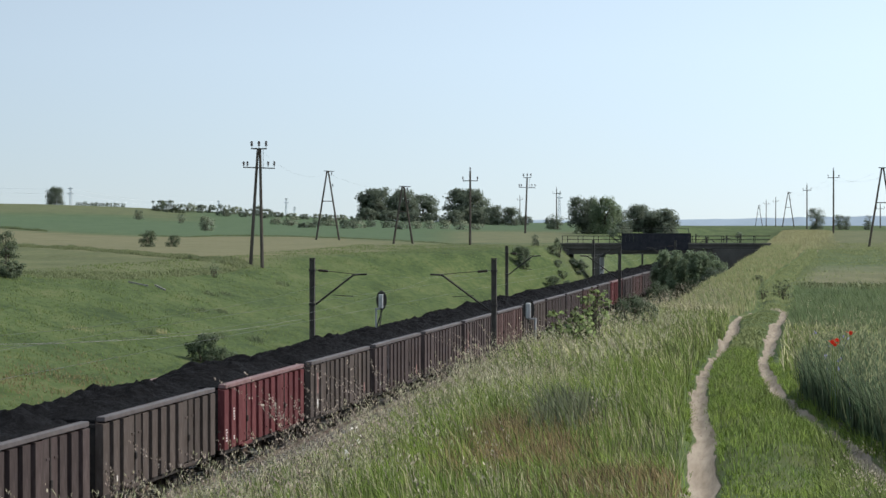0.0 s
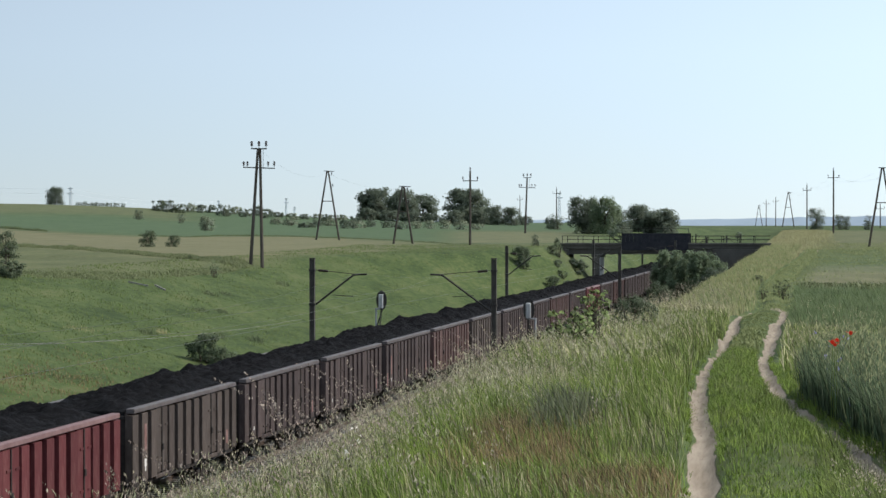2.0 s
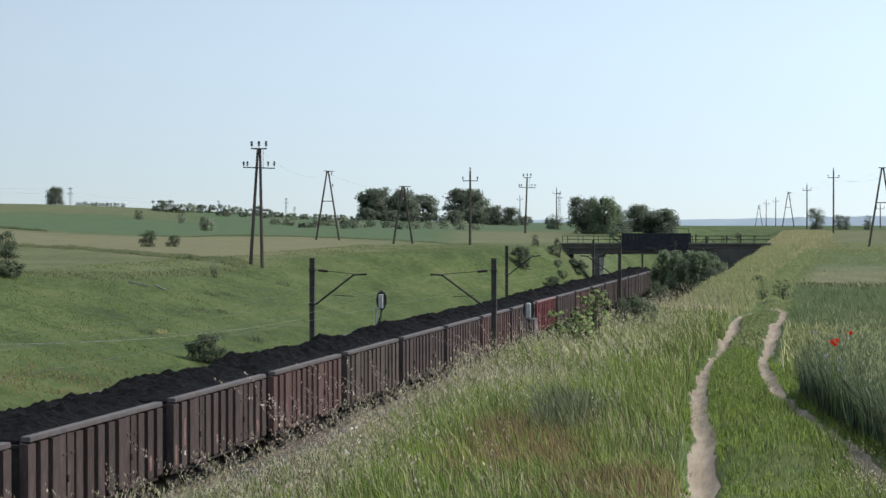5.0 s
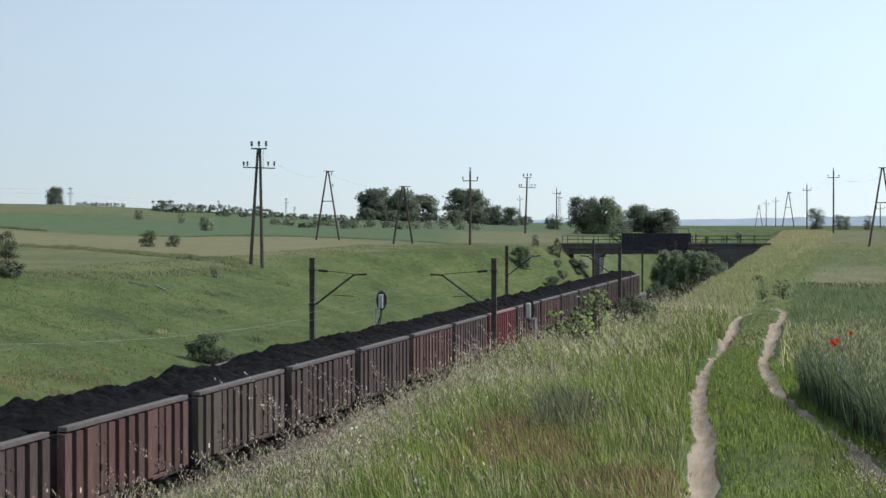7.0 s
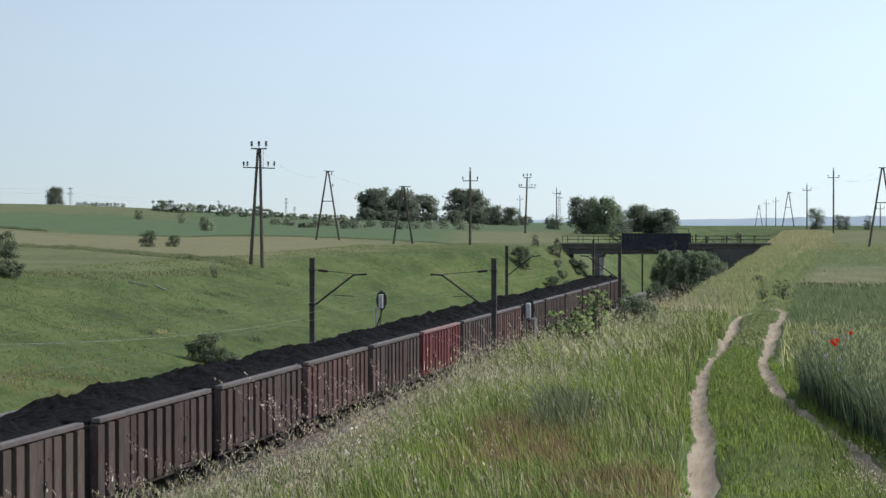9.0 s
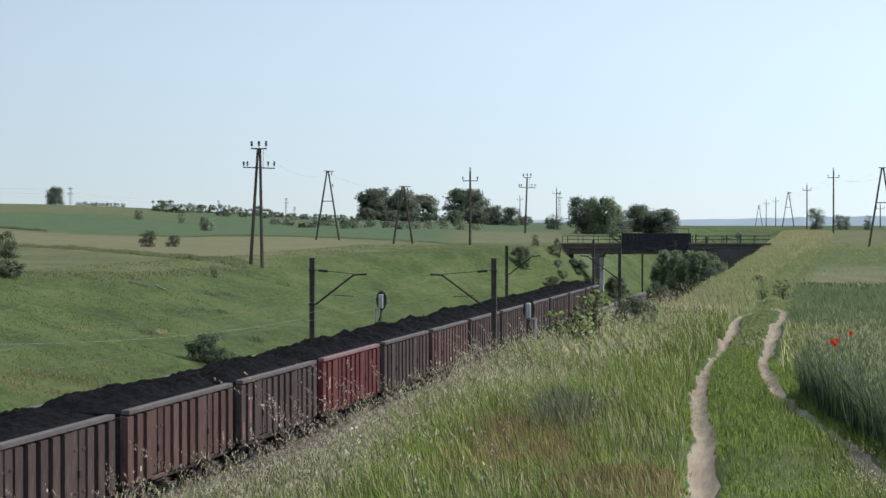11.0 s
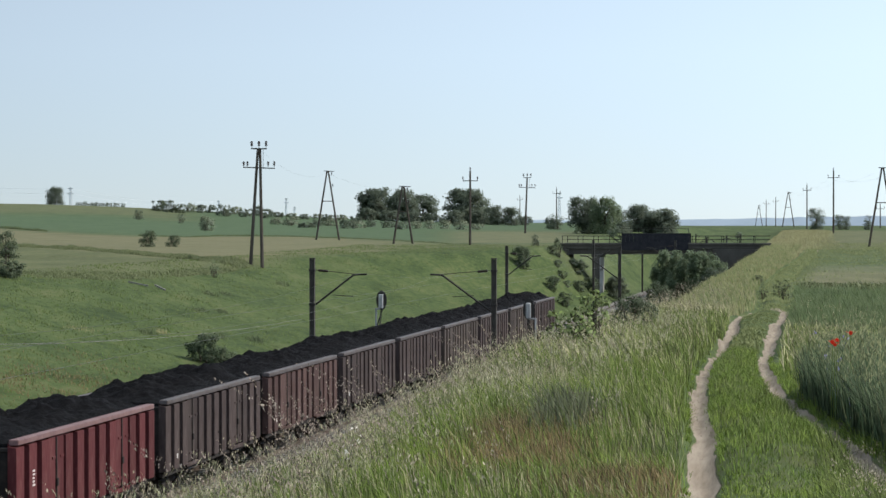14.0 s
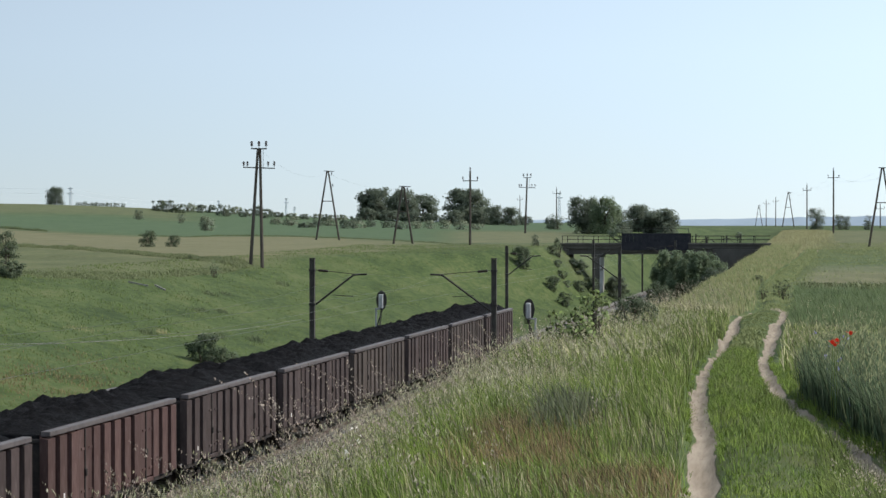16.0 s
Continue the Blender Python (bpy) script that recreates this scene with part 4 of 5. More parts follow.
# ---- trees and shrubs ----
# bearing, distance, height, width, foliage, form, bare share of the stem, leaves
TREE_PLAN = [
    (0.85, 120, 1.2, 1.0, 'd', 'shrub', 0.02, 400),
    (1.27, 124, 0.8, 0.7, 'd', 'shrub', 0.02, 300),
    (1.43, 150, 0.6, 0.9, 'd', 'shrub', 0.02, 300),
    (12.09, 116, 1.6, 1.0, 'n', 'shrub', 0.02, 500),
    (10.56, 640, 3.5, 7.0, 'n', 'shrub', 0.02, 900),
    (10.03, 645, 3.2, 7.0, 'n', 'shrub', 0.02, 900),
    (9.50, 640, 3.2, 7.0, 'n', 'shrub', 0.02, 900),
    (9.03, 640, 3.0, 6.0, 'n', 'shrub', 0.02, 900),
    (8.57, 630, 4.0, 7.0, 'n', 'shrub', 0.02, 900),
    (7.90, 630, 4.0, 7.0, 'n', 'shrub', 0.02, 900),
    (7.64, 640, 5.0, 6.0, 'n', 'shrub', 0.02, 900),
    (6.91, 640, 3.0, 6.0, 'n', 'shrub', 0.02, 900),
    (4.59, 400, 3.0, 5.0, 'n', 'shrub', 0.02, 900),
    (17.82, 640, 4.8, 5.2, 'n', 'tree', 0.02, 2000),
    (10.32, 700, 9.5, 13.0, 'n', 'tree', 0.02, 3000),
    (9.74, 690, 9.5, 10.0, 'n', 'tree', 0.02, 2200),
    (9.26, 705, 8.3, 10.0, 'n', 'tree', 0.02, 2200),
    (8.23, 660, 10.0, 12.5, 'n', 'tree', 0.02, 3000),
    (7.97, 690, 8.0, 8.0, 'n', 'tree', 0.02, 1600),
    (7.50, 620, 5.5, 6.0, 'n', 'tree', 0.05, 1200),
    (7.17, 620, 5.0, 6.0, 'n', 'tree', 0.05, 1200),
    (6.15, 520, 3.6, 4.4, 'n', 'shrub', 0.02, 1000),
    (5.45, 425, 6.8, 6.5, 'n', 'tree', 0.02, 2600),
    (4.98, 420, 6.8, 6.0, 'p', 'tree', 0.02, 2600),
    (4.65, 430, 4.5, 5.0, 'n', 'tree', 0.05, 1400),
    (4.19, 450, 5.4, 6.5, 'n', 'tree', 0.02, 1800),
    (3.73, 450, 7.2, 9.0, 'n', 'tree', 0.02, 2600),
    (3.22, 452, 6.6, 9.0, 'n', 'tree', 0.02, 2600),
    (2.85, 448, 5.4, 5.2, 'n', 'tree', 0.02, 1800),
    (3.48, 446, 5.0, 6.0, 'n', 'tree', 0.02, 1800),
    (15.68, 290, 2.3, 2.1, 'd', 'shrub', 0.02, 1200),
    (15.11, 292, 1.5, 1.9, 'd', 'shrub', 0.02, 900),
    (14.92, 500, 2.2, 2.0, 'n', 'shrub', 0.02, 500),
    (14.33, 430, 2.8, 3.1, 'f', 'shrub', 0.02, 1000),
    (15.91, 520, 2.2, 2.4, 'n', 'shrub', 0.02, 600),
    (18.98, 200, 2.9, 2.3, 'd', 'shrub', 0.25, 900),
    (18.93, 168, 1.4, 2.6, 'd', 'shrub', 0.02, 900),
    (14.33, 146, 1.9, 2.6, 'd', 'shrub', 0.02, 1300),
    (13.98, 144, 1.5, 2.2, 'd', 'shrub', 0.02, 900),
    (12.15, 128, 1.0, 1.0, 'd', 'shrub', 0.02, 700),
    (14.13, 203, 1.7, 1.1, 'p', 'shrub', 0.1, 300),
    (6.94, 271, 2.5, 2.2, 'd', 'shrub', 0.02, 2000),
    (6.59, 300, 1.6, 1.3, 'n', 'shrub', 0.02, 700),
    (6.22, 272, 1.9, 1.9, 'd', 'shrub', 0.02, 1200),
    (5.60, 284, 1.4, 1.9, 'd', 'shrub', 0.02, 1200),
    (5.92, 268, 1.8, 1.8, 'd', 'shrub', 0.02, 1000),
    (6.06, 288, 2.4, 1.3, 'd', 'shrub', 0.02, 1200),
    (5.62, 294, 1.9, 3.0, 'd', 'shrub', 0.02, 1600),
    (5.35, 292, 1.9, 2.6, 'd', 'shrub', 0.02, 1400),
    (4.72, 310, 3.0, 4.0, 'n', 'shrub', 0.02, 1500),
    (6.21, 286, 1.2, 1.6, 'd', 'shrub', 0.02, 600),
    (6.10, 283, 0.9, 1.5, 'n', 'shrub', 0.02, 500),
    (5.99, 281, 1.0, 1.6, 'd', 'shrub', 0.02, 600),
    (5.87, 280, 0.8, 1.6, 'n', 'shrub', 0.02, 500),
    (6.78, 232, 1.7, 1.2, 'd', 'shrub', 0.02, 1000),
    (3.42, 250, 7.4, 4.6, 'p', 'shrub', 0.05, 5000),
    (3.07, 246, 7.2, 4.4, 'p', 'shrub', 0.05, 5000),
    (2.67, 242, 6.4, 4.2, 'p', 'shrub', 0.05, 4500),
    (2.35, 236, 3.6, 3.0, 'p', 'shrub', 0.05, 2000),
    (3.73, 238, 4.2, 2.8, 'd', 'shrub', 0.02, 2600),
    (3.93, 225, 2.0, 2.4, 'd', 'shrub', 0.02, 1400),
    (2.41, 235, 3.0, 3.0, 'n', 'shrub', 0.02, 1800),
    (6.08, 56, 1.3, 0.85, 'b', 'shrub', 0.1, 190),
    (5.22, 57, 1.7, 0.95, 'b', 'shrub', 0.1, 240),
    (5.60, 55, 1.35, 0.85, 'b', 'shrub', 0.1, 180),
    (4.42, 70, 1.5, 1.1, 'd', 'shrub', 0.02, 1400),
    (4.02, 72, 1.3, 0.9, 'd', 'shrub', 0.02, 1000),
    (2.53, 330, 2.0, 2.0, 'n', 'shrub', 0.02, 600),
    (2.12, 332, 1.6, 2.2, 'n', 'shrub', 0.02, 600),
    (1.78, 330, 1.4, 1.8, 'n', 'shrub', 0.02, 500),
    (0.06, 520, 5.0, 4.0, 'n', 'tree', 0.02, 1500),
    (-0.46, 520, 3.4, 2.8, 'n', 'tree', 0.02, 1100),
    (-0.62, 525, 3.4, 2.6, 'n', 'tree', 0.02, 1100),
    (-1.13, 520, 3.4, 2.6, 'n', 'tree', 0.02, 900),
    (1.85, 600, 2.0, 2.4, 'n', 'shrub', 0.02, 400),
    (1.95, 420, 2.2, 2.2, 'n', 'shrub', 0.02, 500),
    (15.45, 607, 2.9, 5.1, 'd', 'shrub', 0.02, 600),
    (15.22, 598, 3.2, 4.8, 'n', 'shrub', 0.02, 600),
    (14.99, 598, 2.4, 4.6, 'd', 'shrub', 0.02, 600),
    (14.73, 614, 2.6, 3.9, 'f', 'shrub', 0.02, 600),
    (14.49, 618, 2.2, 4.7, 'n', 'shrub', 0.02, 600),
    (14.25, 628, 2.1, 5.0, 'n', 'shrub', 0.02, 600),
    (13.92, 587, 3.2, 4.6, 'n', 'shrub', 0.02, 600),
    (13.68, 628, 2.3, 5.4, 'f', 'shrub', 0.02, 600),
    (13.42, 592, 2.3, 3.8, 'n', 'shrub', 0.02, 600),
    (13.15, 619, 2.8, 4.7, 'n', 'shrub', 0.02, 600),
    (12.92, 591, 2.4, 4.9, 'n', 'shrub', 0.02, 600),
    (12.64, 612, 1.5, 5.5, 'n', 'shrub', 0.02, 600),
    (12.30, 591, 1.8, 4.6, 'f', 'shrub', 0.02, 600),
    (12.03, 605, 1.4, 3.6, 'n', 'shrub', 0.02, 600),
    (11.73, 627, 1.5, 4.0, 'f', 'shrub', 0.02, 600),
    (11.47, 591, 1.9, 5.1, 'n', 'shrub', 0.02, 600),
    (11.17, 617, 1.7, 4.1, 'f', 'shrub', 0.02, 600),
    (10.83, 575, 1.7, 4.7, 'n', 'shrub', 0.02, 600),
    (12.68, 517, 1.8, 3.5, 'f', 'shrub', 0.02, 500),
    (12.38, 512, 1.9, 4.1, 'f', 'shrub', 0.02, 500),
    (11.98, 486, 1.4, 4.5, 'n', 'shrub', 0.02, 500),
    (11.71, 510, 1.7, 3.4, 'n', 'shrub', 0.02, 500),
    (11.43, 519, 1.9, 4.2, 'f', 'shrub', 0.02, 500),
    (11.05, 485, 2.0, 4.4, 'n', 'shrub', 0.02, 500),
    (10.77, 497, 1.5, 4.3, 'f', 'shrub', 0.02, 500),
    (10.48, 517, 1.9, 3.3, 'n', 'shrub', 0.02, 500),
    (10.09, 508, 1.7, 3.4, 'n', 'shrub', 0.02, 500),
    (9.77, 486, 1.7, 4.5, 'n', 'shrub', 0.02, 500),
    (9.42, 500, 1.7, 3.1, 'f', 'shrub', 0.02, 500),
    (9.09, 502, 1.8, 3.1, 'f', 'shrub', 0.02, 500),
    (8.73, 507, 2.0, 3.5, 'f', 'shrub', 0.02, 500),
    (8.35, 491, 2.2, 4.1, 'f', 'shrub', 0.02, 500),
    (8.00, 503, 1.4, 3.8, 'f', 'shrub', 0.02, 500),
    (17.28, 655, 1.2, 2.3, 'n', 'shrub', 0.02, 300),
    (17.13, 655, 1.3, 2.7, 'n', 'shrub', 0.02, 300),
    (16.99, 655, 1.2, 2.3, 'n', 'shrub', 0.02, 300),
    (16.85, 655, 1.2, 2.9, 'n', 'shrub', 0.02, 300),
    (16.70, 655, 1.2, 2.9, 'n', 'shrub', 0.02, 300),
    (16.56, 655, 1.1, 2.9, 'n', 'shrub', 0.02, 300),
    (16.42, 655, 1.3, 2.4, 'n', 'shrub', 0.02, 300),
    (16.27, 655, 1.2, 2.1, 'n', 'shrub', 0.02, 300),
]

def leaf_cloud(centres, radii, count, size, seed, flat=0.8):
    """Leaf clumps scattered over the outer shells of many small balls: small folded quads."""
    r = np.random.RandomState(seed)
    centres, radii = np.asarray(centres, float), np.asarray(radii, float)
    pick = r.choice(len(centres), count, p=radii ** 2 / (radii ** 2).sum())
    v = r.normal(size=(count, 3))
    v /= np.linalg.norm(v, axis=1)[:, None]
    rad = radii[pick] * (0.3 + 0.9 * r.rand(count) ** 0.8)
    c = centres[pick] + v * rad[:, None] * np.array([1, 1, flat])
    n = v * 0.8 + [0.5, -0.25, 0.55] + r.normal(scale=0.55, size=(count, 3))     # leaves turn to the light
    n /= np.linalg.norm(n, axis=1)[:, None]
    t = np.cross(n, r.normal(size=(count, 3)))
    t /= np.linalg.norm(t, axis=1)[:, None]
    b = np.cross(n, t)
    s = size * r.uniform(0.6, 1.4, count)[:, None]
    b = b * np.sign((np.cross(t, b) * (v + [0, -0.6, 0.4])).sum(1))[:, None]
    pts = np.stack([c - t * s, c - b * s * 0.6, c + t * s, c + b * s * 0.6], 1).reshape(-1, 3)
    i = np.arange(count)[:, None] * 4
    mid = centres.mean(0)
    out = (c - mid) / max(1e-3, np.abs(centres - mid).max()) * 0.8 + v * 0.5 + [0.25, -0.1, 0.95] + r.normal(scale=0.25, size=(count, 3))
    return pts, np.concatenate([i + [0, 1, 2], i + [0, 2, 3]]), np.repeat(out, 4, axis=0)


def crown_balls(h, w, low, seed, k):
    r = np.random.RandomState(seed)
    cs, rs = [], []
    for _ in range(k):
        a, u = r.uniform(0, 6.28), r.rand() ** 0.5
        z = r.uniform(low, 0.88)
        bulge = math.sqrt(max(0.05, 1 - max(0, (z - 0.45) / 0.5) ** 2.4)) * (0.8 + 0.2 * min(1, z / 0.3))
        cs.append((u * math.cos(a) * w / 2 * bulge * 0.86, u * math.sin(a) * w / 2 * bulge * 0.86, z * h))
        rs.append(min(w, h) * r.uniform(0.10, 0.2))
    return cs, rs


def tree(x, y, h, w, leaf, label, seed, kind="tree", low=0.3, count=2600, size=None, balls=46, name="tree", group=""):
    t = thing(name, label, kind, Matrix.Translation((x, y, gz(x, y) - 0.1)), group)
    r = random.Random(seed)
    fine = leaf in (M_LEAF_PALE, M_LEAF_BRIGHT)
    cs, rs = crown_balls(h, w, low, seed, balls * (2 if fine or kind == "tree" else 1))
    if fine:
        rs = [q * 0.62 for q in rs]
    bm = bmesh.new()
    stems = 1 if kind == "tree" else 4
    for k in range(stems):
        ox, oy = (0, 0) if stems == 1 else (r.uniform(-w, w) * 0.15, r.uniform(-w, w) * 0.15)
        lean = (ox * 1.5 + r.uniform(-0.03, 0.03) * h, oy * 1.5, h * (0.55 if stems == 1 else 0.5))
        rad = 0.035 * h if stems == 1 else 0.018 * h
        add_rod(bm, (ox, oy, -0.1), lean, rad, rad * 0.55, 7)
        for c in r.sample(cs, min(len(cs), 9 if stems == 1 else 4)):
            u = r.uniform(0.45, 0.95)
            a = Vector((ox, oy, 0)).lerp(Vector(lean), u)
            add_rod(bm, a, c, rad * 0.42, rad * 0.12, 5)
    part("trunk", bm, M_BARK, t)
    pts, tri, out = leaf_cloud(cs, rs, int(count * (3.0 if count > 800 else 2.0)), size or w * (0.025 if count > 800 else 0.03), seed, 1.5 if leaf is M_LEAF_PALE else 0.8)
    me = fast_mesh("crown", pts, tri)
    soften(me, out)
    me.materials.append(leaf)
    part("crown", me, None, t)
    return t


LEAVES = {"n": M_LEAF, "p": M_LEAF_PALE, "d": M_LEAF_DARK, "b": M_LEAF_BRIGHT, "f": M_FLOWER_BUSH}
SAY = {"n": "green broadleaf", "p": "pale grey-green willow", "d": "dark green hawthorn", "b": "bright large-leaved", "f": "pale flowering elder"}
for k, (deg, d, h, w, leaf, form, low, count) in enumerate(TREE_PLAN):
    where = {"tree": "tree standing on open farmland", "shrub": "shrub growing in rough grass"}[form]
    tree(*lay(deg, d), h, w, LEAVES[leaf], SAY[leaf] + " " + where, 11 + k, form, low, count, name=form,
         size=0.052 if leaf == "b" else None, group="trees" if form == "tree" else "shrubs")


def far_ridge():
    """Wooded hills on the horizon."""
    r = np.random.RandomState(4)
    a = np.radians(np.linspace(-40, 40, 420))
    top = 9 + 5 * np.sin(a * 9 + 1) + 3 * np.sin(a * 23) + r.normal(0, 0.5, a.size)
    v, t = [], []
    for d, z in ((3600, -6 + 0 * top), (3700, EYE_Z + top), (4600, EYE_Z + top + 4)):
        v.append(np.c_[d * np.sin(a), d * np.cos(a), z])
    n = a.size
    i = np.arange(n - 1)
    for k in (0, n):
        t += [np.c_[i + k, i + k + 1, i + k + n + 1], np.c_[i + k, i + k + n + 1, i + k + n]]
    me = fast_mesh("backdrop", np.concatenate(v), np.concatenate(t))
    # pale blue of the distance haze is painted into the woods' base colour
    me.materials.append(material("haze_blue_woods", [(0.25, 0.31, 0.37), (0.29, 0.35, 0.41)], rough=1, scale=0.01, fine=0.05, bump=0))
    tagged(part("backdrop", me, None), "low wooded hills on the horizon, coloured in haze blue", "hills", kind="structure")


far_ridge()


# ---- grass ----
def sprigs(n, xr, yr, seed, keep=None, spread_y=1.0):
    """n random plan positions within the ranges, thinned by keep(x, y)."""
    r = np.random.RandomState(seed)
    x = r.uniform(*xr, n)
    y = yr[0] + (yr[1] - yr[0]) * r.rand(n) ** spread_y
    if keep is not None:
        ok = r.rand(n) < keep(x, y)
        x, y = x[ok], y[ok]
    return x, y


def blades(name, label, x, y, h, w, mat, seed, bend=0.35, wind=(-0.24, 0.0), even=False):
    """Curved, tapering blades of grass, one small island each, joined in one mesh."""
    r = np.random.RandomState(seed)
    n = len(x)
    z = ground(x, y) - 0.03
    clump = np.clip(0.95 + 0.35 * waves(x, y, 0.4 + w * 12, seed + 100) + 0.28 * waves(x, y, 1.7 + w * 12, 200), 0.6 if np.max(h) < 0.2 else 0.45, 1.6)
    hh = h * r.uniform(0.55, 1.25, n) * clump if np.isscalar(h) else h * r.uniform(0.7, 1.2, n)
    hh = hh * (1 - 0.4 * low_growth(x, y) * (x < 0)) * (1 - 0.38 * over_brow(x, y))
    a = r.uniform(0, 6.283, n)
    bx, by = np.cos(a) * bend * r.rand(n) + wind[0], np.sin(a) * bend * r.rand(n) + wind[1]
    wa = r.uniform(0.2, 1.2, n) if even else r.uniform(-0.45, 1.2, n)
    wx, wy = np.cos(wa) * w * 0.5, np.sin(wa) * w * 0.5
    p = np.stack([x, y, z], 1)
    mid = p + np.stack([bx * hh * 0.3, by * hh * 0.3, hh * 0.58], 1)
    tip = p + np.stack([bx * hh, by * hh, hh * (1 - 0.25 * np.hypot(bx, by))], 1)
    o = np.stack([wx, wy, np.zeros(n)], 1)
    v = np.stack([p - o, p + o, mid - o * 0.8, mid + o * 0.8, tip], 1).reshape(-1, 3)
    i = np.arange(n)[:, None] * 5
    me = fast_mesh(name, v, np.concatenate([i + [0, 1, 3], i + [0, 3, 2], i + [2, 3, 4]]))
    me.materials.append(mat)
    up = np.stack([r.normal(0, 0.5, n), -0.35 + r.normal(0, 0.4, n), np.full(n, 0.9)], 1)
    if even:
        up = up * [0.4, 0.3, 1]
    soften(me, np.repeat(up, 5, axis=0))
    return tagged(part(name, me, None), label, "grass", kind="stuff")


def seed_heads(name, label, x, y, h, mat, seed, grains=9, size=0.02, droop=0.12, stalk=0.0022, slim=0.32, long=0.24):
    """Tall thin stems with loose, drooping panicles."""
    r = np.random.RandomState(seed)
    n = len(x)
    z = ground(x, y)
    hh = h * r.uniform(0.65, 1.2, n) * (1 - 0.2 * over_brow(x, y))
    a = r.uniform(0, 6.283, n)
    lx, ly = np.cos(a) * 0.14 - 0.2, np.sin(a) * 0.14
    p = np.stack([x, y, z], 1)
    top = p + np.stack([lx * hh, ly * hh, hh], 1)
    o = np.array([stalk, 0.0, 0.0])
    stem = np.stack([p - o, p + o, top], 1).reshape(-1, 3)
    i = np.arange(n)[:, None] * 3
    tri = [i + [0, 1, 2]]
    u = r.rand(n, grains)
    c = top[:, None, :] + np.stack([(r.rand(n, grains) - 0.5) * 0.11 * (1.1 - u) + droop * (u - 0.2) * lx[:, None] * 4,
                                    (r.rand(n, grains) - 0.5) * 0.11 * (1.1 - u), (u - 0.75) * long], -1)
    c = c.reshape(-1, 3)
    m = len(c)
    s = size * r.uniform(0.6, 1.3, m)[:, None]
    d = np.stack([r.normal(0, 0.35, m), r.normal(0, 0.35, m), -np.ones(m)], 1)
    side = np.stack([np.ones(m), r.normal(0, 0.4, m), np.zeros(m)], 1)
    q = np.stack([c + d * s, c + side * s * slim, c - d * s, c - side * s * slim], 1).reshape(-1, 3)
    j = 3 * n + np.arange(m)[:, None] * 4
    tri += [j + [0, 1, 2], j + [0, 2, 3]]
    me = fast_mesh(name, np.r_[stem, q], np.concatenate(tri))
    soften(me, np.r_[np.tile([0.1, -0.3, 1.0], (3 * n, 1)), np.repeat(np.array([0.3, -0.3, 1.0]) + r.normal(0, 0.4, (m, 3)), 4, axis=0)])
    me.materials.append(mat)
    return tagged(part(name, me, None), label, "grass", kind="stuff")


def low_growth(x, y):
    """Where the sward stays low, beside the track near the viewpoint."""
    return smooth(x, -4.2, -3.0) * (1 - smooth(y, 24, 31))


def over_brow(x, y):
    """Thinner, lower growth where the bank falls away to the line."""
    return smooth(-x, 4.1, 5.2) * (x > -12) * (0.15 + 0.85 * smooth(y, 21, 28)) * (1 - smooth(y, 34, 42))


def off_ruts(x, y, gap=0.21):
    gap = gap + 0.09 * np.exp(-((y - 77) / 8) ** 2)
    d = np.minimum(np.abs(x - ramp(y, RUT_Y, RUT_L)), np.abs(x - ramp(y, RUT_Y, RUT_R)))
    return smooth(d, gap - 0.08, gap + 0.1)


def bank(x, y):
    """Share of tall growth: the bank left of the track."""
    return smooth(ramp(y, RUT_Y, RUT_L) - x, 0.17, 0.34)


def middle(x, y):
    return (x > ramp(y, RUT_Y, RUT_L)) * (x < ramp(y, RUT_Y, RUT_R)) * off_ruts(x, y)


RUSSET = [(-1.3, 20.0, 0.42, 2.2), (-1.75, 21.6, 0.5, 1.4), (-3.3, 27.3, 0.6, 2.2), (-2.9, 25.0, 0.5, 1.6), (-3.25, 23.0, 0.32, 1.2)]


def russet_patch(x, y):
    drifts = sum(np.exp(-(((x - cx) / rx) ** 2 + ((y - cy) / ry) ** 2)) for cx, cy, rx, ry in RUSSET)
    return bank(x, y) * np.clip(drifts * (0.7 + 0.6 * waves(x, y, 0.6, 41)), 0, 0.85)


def fresh_drift(x, y):
    """A tongue of fresh green running down the bank."""
    return np.exp(-(((x + 3.75 + 0.09 * (y - 22)) / 0.4) ** 2 + ((y - 27) / 5.5) ** 2))


def lush_patch(x, y):
    return bank(x, y) * (1 - 0.85 * russet_patch(x, y)) * np.clip(0.3 + 0.7 * waves(x, y, 2.0, 32) + 0.6 * np.exp(-(((x + 2.7) / 1.0) ** 2 + ((y - 37) / 8) ** 2)) + 1.0 * fresh_drift(x, y), 0, 1)


def dry_patch(x, y):
    """Bleached growth gathers along the brow of the bank."""
    brow = smooth(-x, 3.0, 4.8)
    return bank(x, y) * np.clip(0.15 + 0.5 * brow + 0.4 * waves(x, y, 1.5, 33), 0, 1) * (1 - 0.8 * russet_patch(x, y)) * (1 - 0.8 * fresh_drift(x, y)) * (1 - 0.55 * smooth(-x, 4.3, 5.2) * (y < 40))


def plain_patch(x, y):
    return bank(x, y) * (1 - 0.75 * russet_patch(x, y)) * (0.7 + 0.3 * waves(x, y, 0.8, 34)) * (1 - 0.5 * smooth(-x, 4.5, 5.3) * (y < 36))


